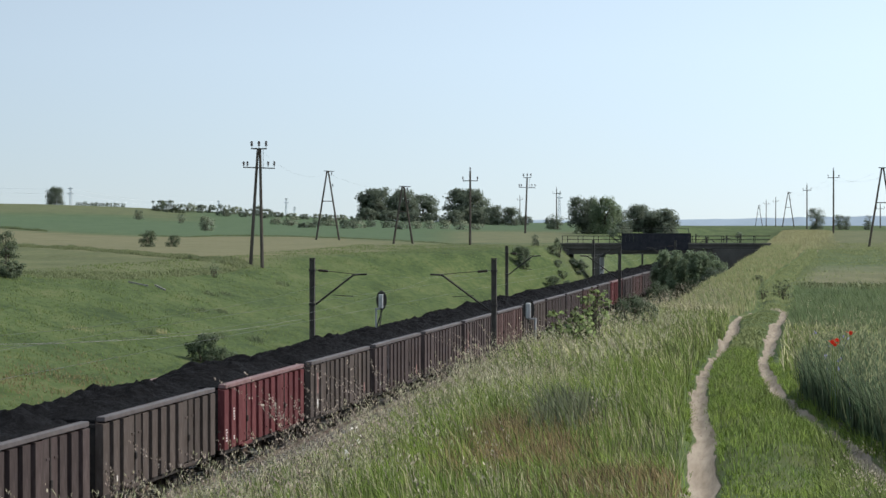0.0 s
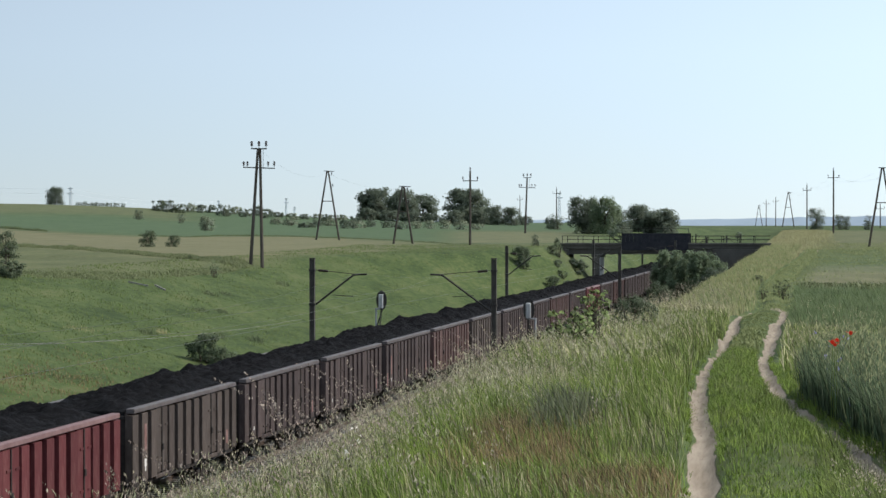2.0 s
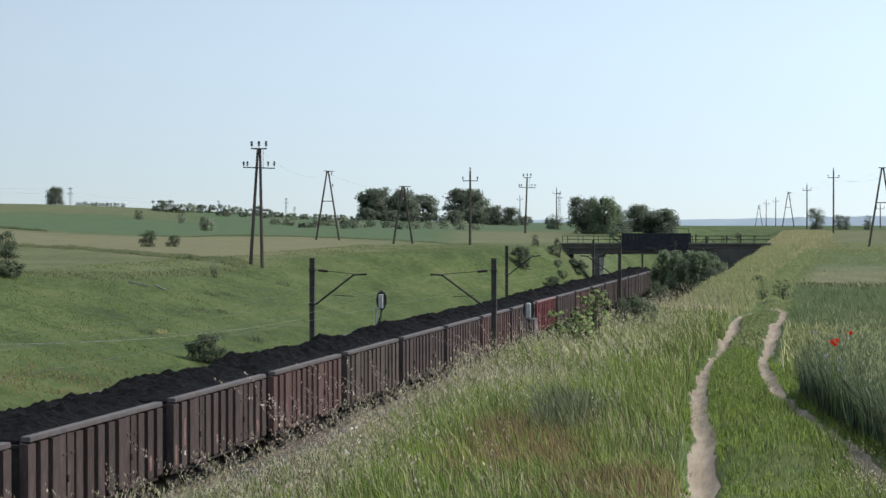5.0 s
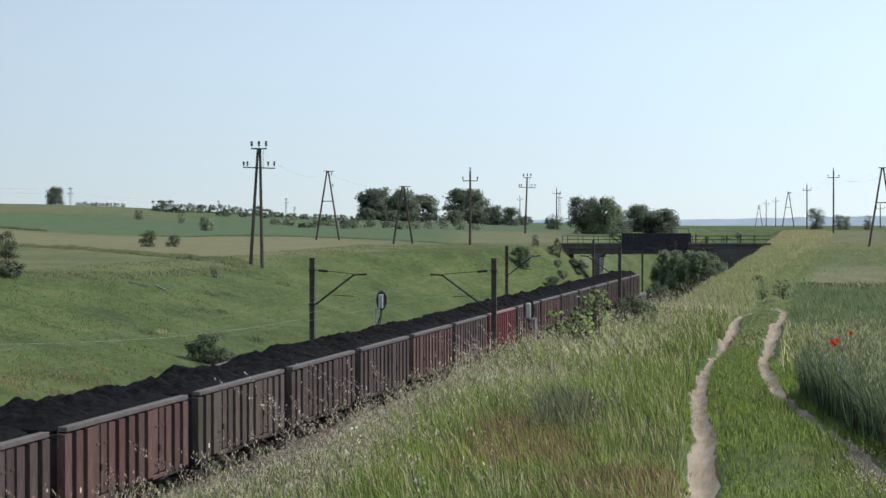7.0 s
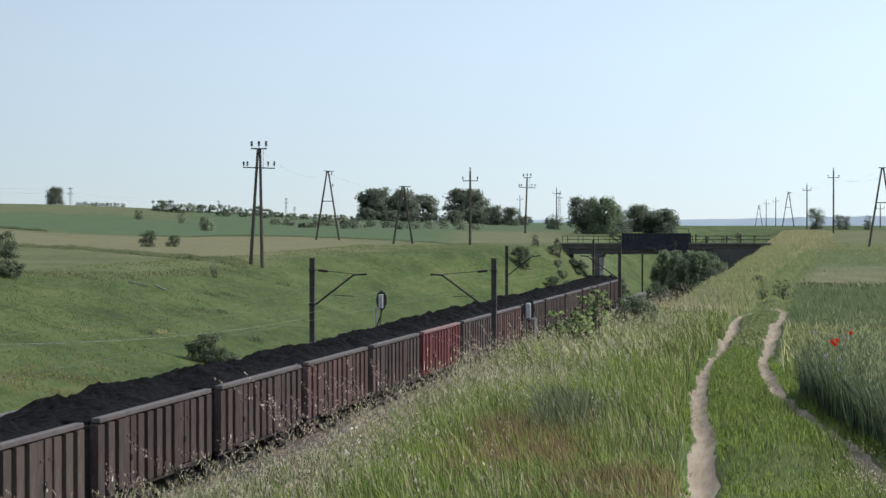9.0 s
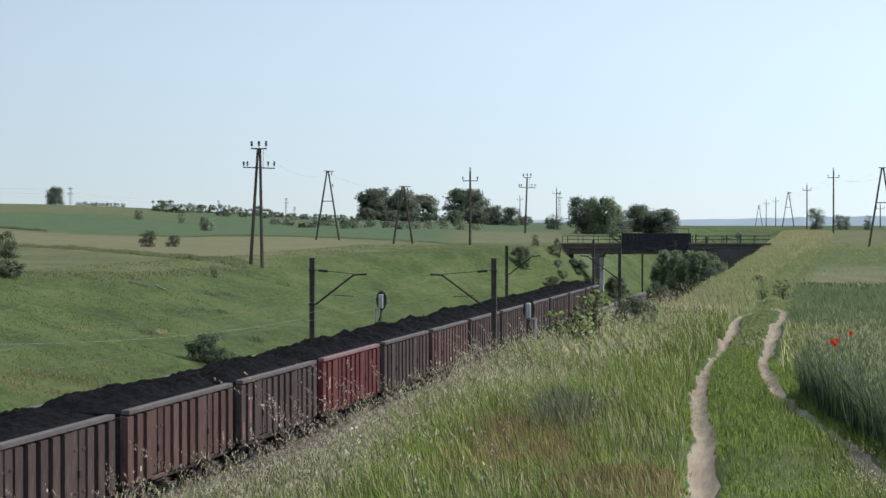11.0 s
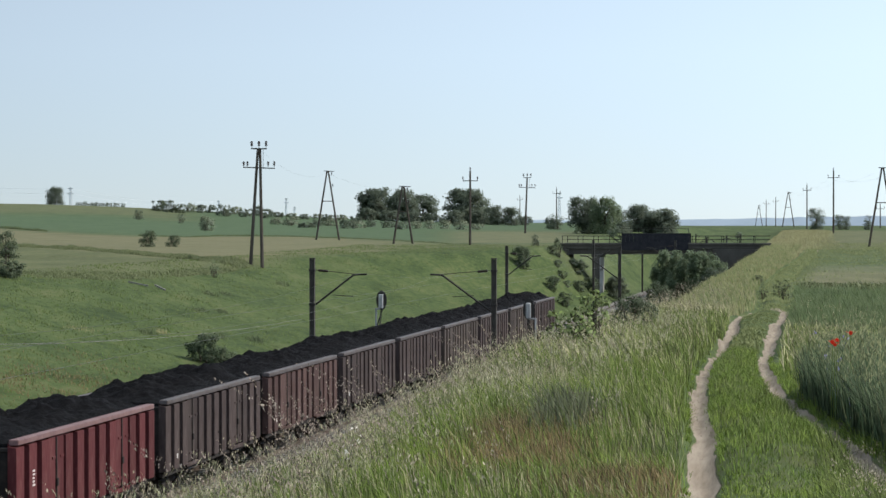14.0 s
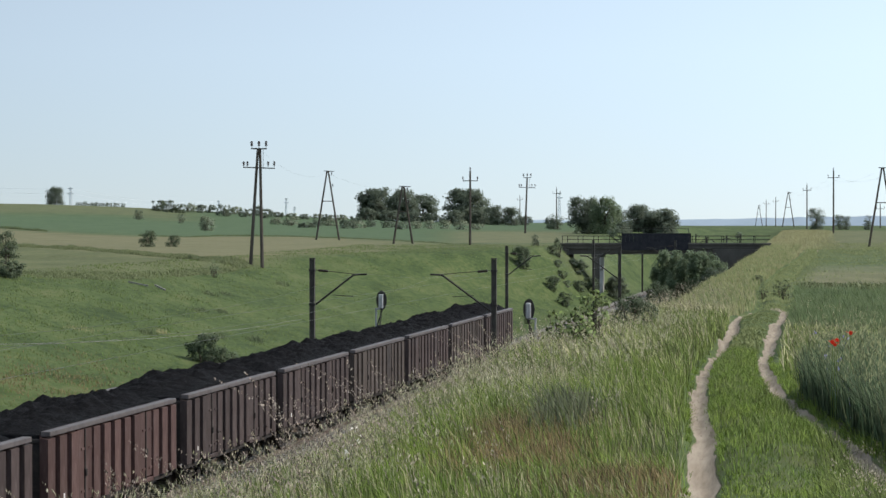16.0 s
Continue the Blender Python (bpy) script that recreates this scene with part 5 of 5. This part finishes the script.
TALL = "tall mixed meadow grass on the bank"
x, y = sprigs(16000, (-9, 9), (-12, 16), 81, lambda x, y: np.maximum(bank(x, y), smooth(x - ramp(y, RUT_Y, RUT_R), 0.3, 0.8)))
blades("tall_grass", TALL, x, y, 0.4, 0.009, M_GRASS, 81, bend=0.6)
x, y = sprigs(6000, (-1.5, 2.6), (-12, 16), 82, middle)
blades("short_grass", "short lush grass between the wheel ruts", x, y, 0.13, 0.009, M_GRASS_GREEN, 82, bend=0.8)
x, y = sprigs(9000, (-3, 1.5), (16, 70), 83, lambda x, y: (1 - off_ruts(x, y)) * np.clip(waves(x, y, 0.45, 84), 0, 1))
blades("short_grass", "sparse tufts growing in the ruts", x, y, 0.07, 0.008, M_GRASS, 83, bend=0.9)
x, y = sprigs(80000, (-9, -0.8), (15, 42), 1, plain_patch)
blades("tall_grass", TALL, x, y, 0.40, 0.008, M_GRASS, 1, bend=0.6)
x, y = sprigs(70000, (-8, -0.8), (15, 45), 21, lush_patch)
blades("lush_grass", "lush bright green grass on the bank", x, y, 0.42, 0.009, M_GRASS_GREEN, 21, bend=0.5)
x, y = sprigs(60000, (-9, -0.8), (15, 45), 22, dry_patch)
blades("dry_grass", "bleached dry grass along the brow", x, y, 0.46, 0.006, M_DRY, 22, bend=0.7)
x, y = sprigs(60000, (-10, -1.6), (42, 88), 2, bank)
blades("tall_grass", TALL, x, y, 0.52, 0.016, M_GRASS, 2, bend=0.6)
x, y = sprigs(30000, (-8, -1.6), (45, 88), 23, lush_patch)
blades("lush_grass", "lush bright green grass on the bank", x, y, 0.5, 0.016, M_GRASS_GREEN, 23, bend=0.5)
x, y = sprigs(45000, (-10, -1.6), (45, 95), 24, dry_patch)
blades("dry_grass", "bleached dry grass along the brow", x, y, 0.58, 0.013, M_DRY, 24, bend=0.6)
x, y = sprigs(70000, (-12, -2.2), (85, 310), 3, bank)
blades("tall_grass", "tall pale meadow grass on the bank", x, y, 0.36, 0.04, M_PALE_GREEN, 3, bend=0.6, even=True)
x, y = sprigs(140000, (-10, 3.0), (88, 470), 25, lambda x, y: np.maximum(bank(x, y), smooth(y, 282, 310) * (1 - smooth(x, -1.5, 3))) * np.clip(0.5 + 0.5 * waves(x, y, 6, 91), 0, 1))
blades("pale_grass", "tall pale yellow-green grass along the brow", x, y, 0.4, 0.04, M_PALE, 25, bend=0.7, even=True)
x, y = sprigs(90000, (-6, -0.8), (16, 34), 4, russet_patch)
blades("russet_grass", "patch of low russet grass and sorrel", x, y, 0.4, 0.007, M_RUSSET, 4, bend=0.7)


def ragged(x, y):
    return middle(x, y) * np.clip(0.75 + 0.35 * waves(x, y, 0.5, 51), 0.4, 1)


x, y = sprigs(90000, (-2.6, 1.6), (16, 60), 5, ragged)
blades("short_grass", "short lush grass between the wheel ruts", x, y, 0.17, 0.009, M_GRASS_GREEN, 5, bend=0.8, wind=(-0.06, 0.0))
x, y = sprigs(75000, (-2.6, 1.6), (16, 60), 26, lambda x, y: middle(x, y) * np.clip(0.5 + 0.6 * waves(x, y, 0.9, 52), 0.15, 1))
blades("short_grass", "short pale grass between the wheel ruts", x, y, 0.17, 0.007, M_GRASS, 26, bend=0.8, wind=(0.05, 0.0))
x, y = sprigs(60000, (-2.6, 1.4), (16, 56), 41, lambda x, y: middle(x, y) * np.clip(-0.55 + 1.3 * waves(x, y, 0.45, 53), 0, 1))
blades("tall_grass", "scattered taller tufts between the wheel ruts", x, y, 0.24, 0.007, M_PALE_GREEN, 41, bend=0.9)
for rut, seed in ((RUT_L, 42), (RUT_R, 43)):
    for s in (-1, 1):
        r = np.random.RandomState(seed + s)
        y = 16 + 40 * r.rand(5000) ** 1.5
        x = ramp(y, RUT_Y, rut) + s * (0.15 + 0.08 * r.rand(5000))
        ok = r.rand(5000) < np.clip(0.2 + 0.9 * waves(x, y, 0.4, seed + 60), 0, 1)
        blades("short_grass", "ragged tufts hanging over the edge of a rut", x[ok], y[ok], 0.15, 0.007, M_GRASS_GREEN, seed + s, bend=0.7, wind=(-0.45 * s, 0.0))
x, y = sprigs(40000, (-3.2, -0.5), (60, 110), 6, lambda x, y: ragged(x, y) * smooth(np.abs(y - 103), 2.0, 4.0))
blades("short_grass", "short lush grass between the wheel ruts", x, y, 0.15 - 0.08 * smooth(y, 64, 82), 0.022, M_PALE_GREEN, 6, bend=0.7)
x, y = sprigs(5500, (-8, -2.0), (15, 42), 7, lambda x, y: dry_patch(x, y) * np.clip(-0.1 + 1.6 * waves(x, y, 0.7, 97), 0.05, 1))
seed_heads("seed_heads", "pale drooping seed heads above the grass", x, y, 0.6, M_STRAW, 7, grains=12, size=0.014, stalk=0.0025, long=0.2)
r = np.random.RandomState(27)
clumps = [(-5.0, 17.4), (-4.9, 18.6), (-5.0, 20.4), (-4.9, 22.2), (-5.1, 23.0), (-5.0, 24.2), (-5.1, 25.6), (-5.2, 27.0), (-5.1, 28.2), (-5.4, 31.0), (-5.5, 34.0), (-5.6, 38.0), (-5.7, 41.0)]
p = np.repeat(np.array(clumps), 16, axis=0) + r.normal(0, 1, (16 * len(clumps), 2)) * [0.25, 0.45]
seed_heads("oat_grass", "pale drooping oat-grass along the brow", p[:, 0] + 0.4, p[:, 1], 0.52, M_OAT, 27, grains=26, size=0.011, droop=0.3, long=0.26, slim=0.4)
for k, (cx, cy, n, tall) in enumerate([(-4.75, 21.9, 4, 1.2), (-4.75, 23.0, 7, 0.85), (-4.75, 24.2, 10, 0.9), (-4.8, 26.1, 7, 1.05), (-4.7, 19.3, 6, 0.7), (-4.7, 17.0, 4, 0.8), (-5.0, 28.6, 6, 0.9), (-5.4, 39.5, 12, 0.9)]):
    p = np.array([(cx, cy)] * n) + r.normal(0, 1, (n, 2)) * [0.1, 0.28]
    seed_heads("oat_grass", "tall clump of arching oat-grass stems", p[:, 0], p[:, 1], tall, M_OAT, 28 + k, grains=40, size=0.011, droop=0.5, long=0.36, slim=0.4)
x, y = sprigs(6000, (-8, -2.6), (38, 125), 8, lambda x, y: dry_patch(x, y) * np.clip(0.2 + 1.0 * waves(x, y, 1.3, 93), 0, 1))
seed_heads("seed_heads", "pale drooping seed heads above the grass", x, y, 0.8, M_STRAW, 8, grains=9, size=0.018, stalk=0.004)


x, y = sprigs(30000, (-1.6, 2.4), (26, 52), 37, lambda x, y: smooth(x - ramp(y, RUT_Y, RUT_R), 0.1, 0.2) * (1 - smooth(x - ramp(y, RUT_Y, RUT_R), 0.7, 1.0)))
blades("short_grass", "short ragged grass between rut and crop", x, y, 0.14, 0.008, M_GRASS_GREEN, 37, bend=0.8)


x, y = sprigs(26000, (-7.5, -3.8), (15, 44), 38, lambda x, y: smooth(-x, 3.8, 5.0) * np.clip(0.5 + 0.6 * waves(x, y, 1.1, 96), 0, 1))
blades("brow_weeds", "dull grey-green weeds where the bank falls away", x, y, 0.34, 0.012, M_WEEDS, 38, bend=0.7)


def feather_patch(x, y):
    """Silvery feather grass in drifts along the brow."""
    return bank(x, y) * smooth(-x, 2.6, 4.4) * (1 - 0.6 * smooth(-x, 4.5, 5.3) * (y < 34)) * np.clip(0.3 + 1.1 * waves(x, y, 1.4, 95), 0, 1) * (1 - 0.9 * russet_patch(x, y)) * (1 - 0.85 * fresh_drift(x, y))


x, y = sprigs(5000, (-8, -2.4), (15, 40), 35, feather_patch)
seed_heads("feather_grass", "silvery feathery grass plumes along the brow", x, y, 0.5, M_SILVER, 35, grains=12, size=0.026, droop=0.3, stalk=0.0025, slim=0.11)
x, y = sprigs(3500, (-8.5, -2.6), (40, 80), 36, feather_patch)
seed_heads("feather_grass", "silvery feathery grass plumes along the brow", x, y, 0.6, M_SILVER, 36, grains=10, size=0.04, droop=0.3, stalk=0.004, slim=0.13)


def rye_block(x, y):
    edge = x - ramp(y, RUT_Y, RUT_R)
    return smooth(edge, 0.25, 0.46 + 0.1 * waves(x, y, 0.8, 61)) * (y < 40.5 + 0.7 * np.sin(x * 3))


x, y = sprigs(80000, (-0.9, 5), (25, 42), 9, rye_block)
h = 0.84 + 0.2 * smooth(x - ramp(y, RUT_Y, RUT_R), 0.4, 0.95)
blades("rye_crop", "dense standing blue-green rye crop", x, y, h, 0.011, M_RYE, 9, bend=0.35, wind=(-0.05, 0.0))
x, y = sprigs(45000, (-0.9, 2.2), (25, 42), 39, lambda x, y: rye_block(x, y) * (1 - smooth(x - ramp(y, RUT_Y, RUT_R), 0.9, 1.2)))
blades("rye_crop", "dense weedy edge of the rye crop", x, y, 0.7 + 0.25 * smooth(x - ramp(y, RUT_Y, RUT_R), 0.4, 0.9), 0.012, M_RYE, 39, bend=0.5, wind=(-0.05, 0.0))
x, y = sprigs(3000, (-0.6, 5), (25, 42), 29, rye_block)
seed_heads("rye_ears", "pale green ears of the rye crop", x, y, 1.08, M_RYE_EAR, 29, grains=7, size=0.03, droop=0.05, slim=0.16)
x, y = sprigs(40, (-0.1, 0.5), (30, 34), 30, rye_block)
seed_heads("cornflowers", "scattered violet-blue cornflowers in the rye", x, y, 1.0, M_CORNFLOWER, 30, grains=4, size=0.014, droop=0.0, stalk=0.0003, long=0.06)
x, y = sprigs(60000, (-1.2, 9), (40.5, 77), 10, lambda x, y: smooth(x - ramp(y, RUT_Y, RUT_R), 0.3, 0.6))
blades("field_grass", "low green grass beside the track", x, y, 0.26, 0.016, M_GRASS, 10, bend=0.6)
x, y = sprigs(70000, (-1.2, 15), (77, 134), 33, lambda x, y: smooth(x - ramp(y, RUT_Y, RUT_R) + 0.2 * waves(x, y, 3, 92), 0.4, 0.6) * np.clip(1.5 - (y - 77) / 45, 0.3, 1))
blades("oat_crop", "young green cereal crop in a block", x, y, 0.5, 0.028, M_OATS, 33, bend=0.5, even=True)
x, y = sprigs(15000, (-1.2, 9), (46, 110), 31, lambda x, y: smooth(x - ramp(y, RUT_Y, RUT_R), 0.25, 0.5) * np.clip(waves(x, y, 3, 62), 0, 1))
blades("dry_grass", "bleached dry grass beside the track", x, y, 0.5, 0.015, M_DRY, 31, bend=0.6)
x, y = sprigs(9000, (0.4, 2.2), (16, 24.5), 32, lambda x, y: smooth(x - ramp(y, RUT_Y, RUT_R), 0.25, 0.5))
blades("tall_grass", "rough grass beside the wheel rut", x, y, 0.24, 0.008, M_GRASS, 32, bend=0.7)


x, y = sprigs(75000, (-57, -26), (92, 300), 71, lambda x, y: np.clip(0.6 + 0.5 * waves(x, y, 5, 77), 0.1, 1), 1.3)
blades("meadow_tufts", "long green grass on the far slope of the cutting", x, y, 0.13, 0.06, M_SLOPE, 71, bend=0.6, even=True)
x, y = sprigs(42000, (-57, -26), (92, 300), 72, lambda x, y: np.clip(0.1 + 0.9 * waves(x, y, 3.5, 78), 0, 1), 1.3)
blades("pale_tufts", "pale yellowish weeds on the far slope of the cutting", x, y, 0.17, 0.045, M_SLOPE_PALE, 72, bend=0.6, even=True)
x, y = sprigs(42000, (-57, -26), (92, 300), 79, lambda x, y: np.clip(-0.1 + 0.9 * waves(x, y, 4.5, 98), 0, 1), 1.3)
blades("lush_tufts", "fresh bright grass on the far slope of the cutting", x, y, 0.15, 0.055, M_SLOPE_LUSH, 79, bend=0.6, even=True)


def around(spots, n, spread, seed):
    """Plan positions gathered round a few spots."""
    r = np.random.RandomState(seed)
    p = np.repeat(np.array(spots, float), n, axis=0) + r.normal(0, spread, (n * len(spots), 2)) * [1, 1.6]
    return p[:, 0], p[:, 1]


x, y = around([(-46.7, 183.5), (-46.2, 187), (-41.7, 148.4), (-37.8, 161.7), (-44, 170.5), (-43.2, 174), (-46.3, 207.9), (-39.5, 158)], 90, 0.28, 73)
blades("dark_weeds", "dark green clumps of nettles on the far slope", x, y, 0.36, 0.06, M_SLOPE_DARK, 73, bend=0.7, even=True)
x, y = around([(-38.3, 114.7), (-37.9, 119.8), (-37.6, 111.5), (-36.6, 117.0), (-38.9, 128.0)], 260, 1.5, 99)
blades("russet_weeds", "brownish sorrel and dry grass low on the far slope", x, y, 0.17, 0.05, M_SLOPE_RUSSET, 99, bend=0.6, even=True)
x, y = around([(-44.2, 140.9), (-43.6, 142), (-41.5, 151)], 40, 0.3, 74)
blades("pale_weeds", "pale flowering weeds on the far slope", x, y, 0.3, 0.04, M_PALE, 74, bend=0.6, even=True)


def strip(n, edge, depth, b0, b1, seed, keep=1.0):
    """Plan positions along the far side of a field's edge."""
    r = np.random.RandomState(seed)
    b = r.uniform(b0, b1, n)
    d = edge(b) + depth * r.rand(n)
    ok = r.rand(n) < np.clip(keep + 0.5 * waves(b * 260, d * 0.4, 4, seed), 0, 1)
    b, d = b[ok], d[ok]
    y = d / np.sqrt(1 + b * b)
    return -b * y, y


# added blades stand for the dark, shaded front of a standing crop
x, y = strip(30000, edge_margin, 9, 0.238, 0.352, 86, 0.9)
blades("field_margin", "dull green strip standing in for the shaded side of a standing crop", x, y, 0.3, 0.07, M_WEEDS, 86, bend=0.5, even=True)
x, y = strip(6000, edge_hill, 3, 0.325, 0.36, 87, 0.9)
blades("field_margin", "dark green strip of rank grass below the hill", x, y, 0.34, 0.1, M_SLOPE_DARK, 87, bend=0.5, even=True)
x, y = strip(9000, edge_hill, 3, 0.14, 0.285, 88, 0.6)
blades("field_margin", "dark green strip of rank grass below the hill", x, y, 0.18, 0.1, M_SLOPE_DARK, 88, bend=0.5, even=True)
x, y = strip(14000, edge_meadow, 6, 0.235, 0.352, 89, 0.45)
blades("grey_weeds", "grey-green weeds along the top of the slope", x, y, 0.22, 0.1, M_WEEDS, 89, bend=0.6, even=True)
x, y = sprigs(50000, (-4, 16), (108, 330), 75, lambda x, y: smooth(x - ramp(y, RUT_Y, RUT_L), 0.1, 0.4) * np.clip(0.55 + 0.5 * waves(x, y, 4, 80), 0, 1) * (1 - 0.85 * smooth(x - ramp(y, RUT_Y, RUT_R), 0.8, 1.6) * smooth(y, 142, 150) * (1 - smooth(y, 196, 208))))
blades("field_grass", "rough green grass along the track", x, y, 0.18, 0.05, M_PALE_GREEN, 75, bend=0.8, even=True)
x, y = sprigs(40000, (-3.9, -0.2), (103, 292), 44, lambda x, y: smooth(x - ramp(y, RUT_Y, RUT_L), -0.3, 0.2) * (1 - smooth(x - ramp(y, RUT_Y, RUT_R), 0.1, 0.5)))
blades("short_grass", "short worn grass on the far stretch of the track", x, y, 0.13, 0.03, M_PALE_GREEN, 44, bend=0.8, even=True)
# weeds added in place of the shadow on the ripe strip's near face
x, y = sprigs(9000, (-1.2, 14), (138, 147), 78, lambda x, y: np.clip(0.5 + 0.8 * waves(x, y, 2.5, 99), 0, 1))
blades("field_margin", "weed strip standing in for the shaded foot of a ripe strip", x, y, 0.24, 0.05, M_WEEDS, 78, bend=0.8)
x, y = sprigs(9000, (-3.6, -2.2), (26, 31), 76, lambda x, y: np.exp(-(((x + 2.9) / 0.26) ** 2 + ((y - 28.3) / 0.8) ** 2)))
blades("mugwort_clump", "grey-green clump of mugwort on the bank", x, y, 0.66, 0.012, M_MUGWORT, 76, bend=0.5)
x, y = sprigs(26000, (-0.6, 2.0), (15, 27), 77, lambda x, y: smooth(x, -0.1, 0.4) * (x < ramp(y, RUT_Y, RUT_R) + 0.15) * np.maximum(off_ruts(x, y), 1.0 * (y < 24.5)))
blades("tall_grass", "rough grass beside the wheel rut", x, y, 0.26, 0.008, M_GRASS, 77, bend=0.7)


x, y = sprigs(700, (0.1, 2.2), (15, 25), 40, lambda x, y: smooth(x, 0.1, 0.6))
seed_heads("seed_heads", "small pale seed heads beside the wheel rut", x, y, 0.34, M_STRAW, 40, grains=10, size=0.01, stalk=0.0018, long=0.1)


r = np.random.RandomState(45)
p = np.array([(-4.62, 24.9)] * 5 + [(-4.5, 24.0)] * 4) + r.normal(0, 0.09, (9, 2))
seed_heads("white_flowers", "small white flowers among the bank grass", p[:, 0], p[:, 1], 0.5, M_PETAL, 45, grains=4, size=0.012, droop=0.0, stalk=0.0005, slim=0.7, long=0.1)


# ---- poppies ----
def poppy(x, y, h, seed):
    r = random.Random(seed)
    p = thing("poppy", "red poppy in bloom among rye", "flower", Matrix.Translation((x, y, gz(x, y))), "poppies")
    part("stem", rod_bm((0, 0, 0), (0.02, 0, h), 0.004, 0.003, 5), M_GRASS_GREEN, p)
    for k in range(4):
        bm = bmesh.new()
        a = k * math.pi / 2 + r.uniform(-0.2, 0.2)
        rows = []
        for i in range(4):
            u = i / 3
            rr, zz = 0.012 + 0.045 * u, h + 0.045 * u ** 0.7
            half = 0.75 * math.sin(math.pi * (0.25 + 0.6 * u))
            rows.append([bm.verts.new((0.02 + rr * math.cos(a + s * half), rr * math.sin(a + s * half), zz + 0.006 * math.cos(3 * s))) for s in (-1, -0.4, 0.4, 1)])
        for q0, q1 in zip(rows, rows[1:]):
            for i in range(3):
                bm.faces.new((q0[i], q0[i + 1], q1[i + 1], q1[i]))
        part("petal", bm, M_POPPY, p)
    part("heart", rod_bm((0.02, 0, h), (0.02, 0, h + 0.02), 0.012, 0.014, 8), M_COAL, p)


for k, (x, y, h) in enumerate(((0.15, 31.0, 1.15), (0.21, 31.2, 1.13), (0.18, 31.1, 1.10), (0.38, 31.4, 1.16))):
    poppy(x, y, h, k)


def motions():
    """The train rolls towards the camera at about 45 km/h, its wheels turning."""
    def run(t):
        return 12.5022 * t - 0.014116 * t ** 2 + 0.000906 * t ** 3
    for ob, load, y, turn in WAGONS:
        walk(ob, [(t, pose(TRAIN_X, y - run(t), 0)) for t in range(0, 17, 2)])
        walk(load, [(t, pose(TRAIN_X, y - run(t), 0, 0, 0, turn)) for t in range(0, 17, 2)])
    # every wagon's axles turn alike, so the four axle positions share their keys
    turned = {}
    for ob, load, y, turn in WAGONS:
        for ws in [c for c in ob.children if c.name.startswith("wheelset")]:
            key = round(ws.location.y, 2)
            if key not in turned:
                walk(ws, [(k / FPS, pose(0, key, 0.46, math.degrees(run(k / FPS) / 0.46))) for k in range(16 * FPS + 1)])
                turned[key] = ws.animation_data
            else:
                ws.rotation_mode = "QUATERNION"
                ws.animation_data_create()
                ws.animation_data.action = turned[key].action
                ws.animation_data.action_slot = turned[key].action_slot


motions()
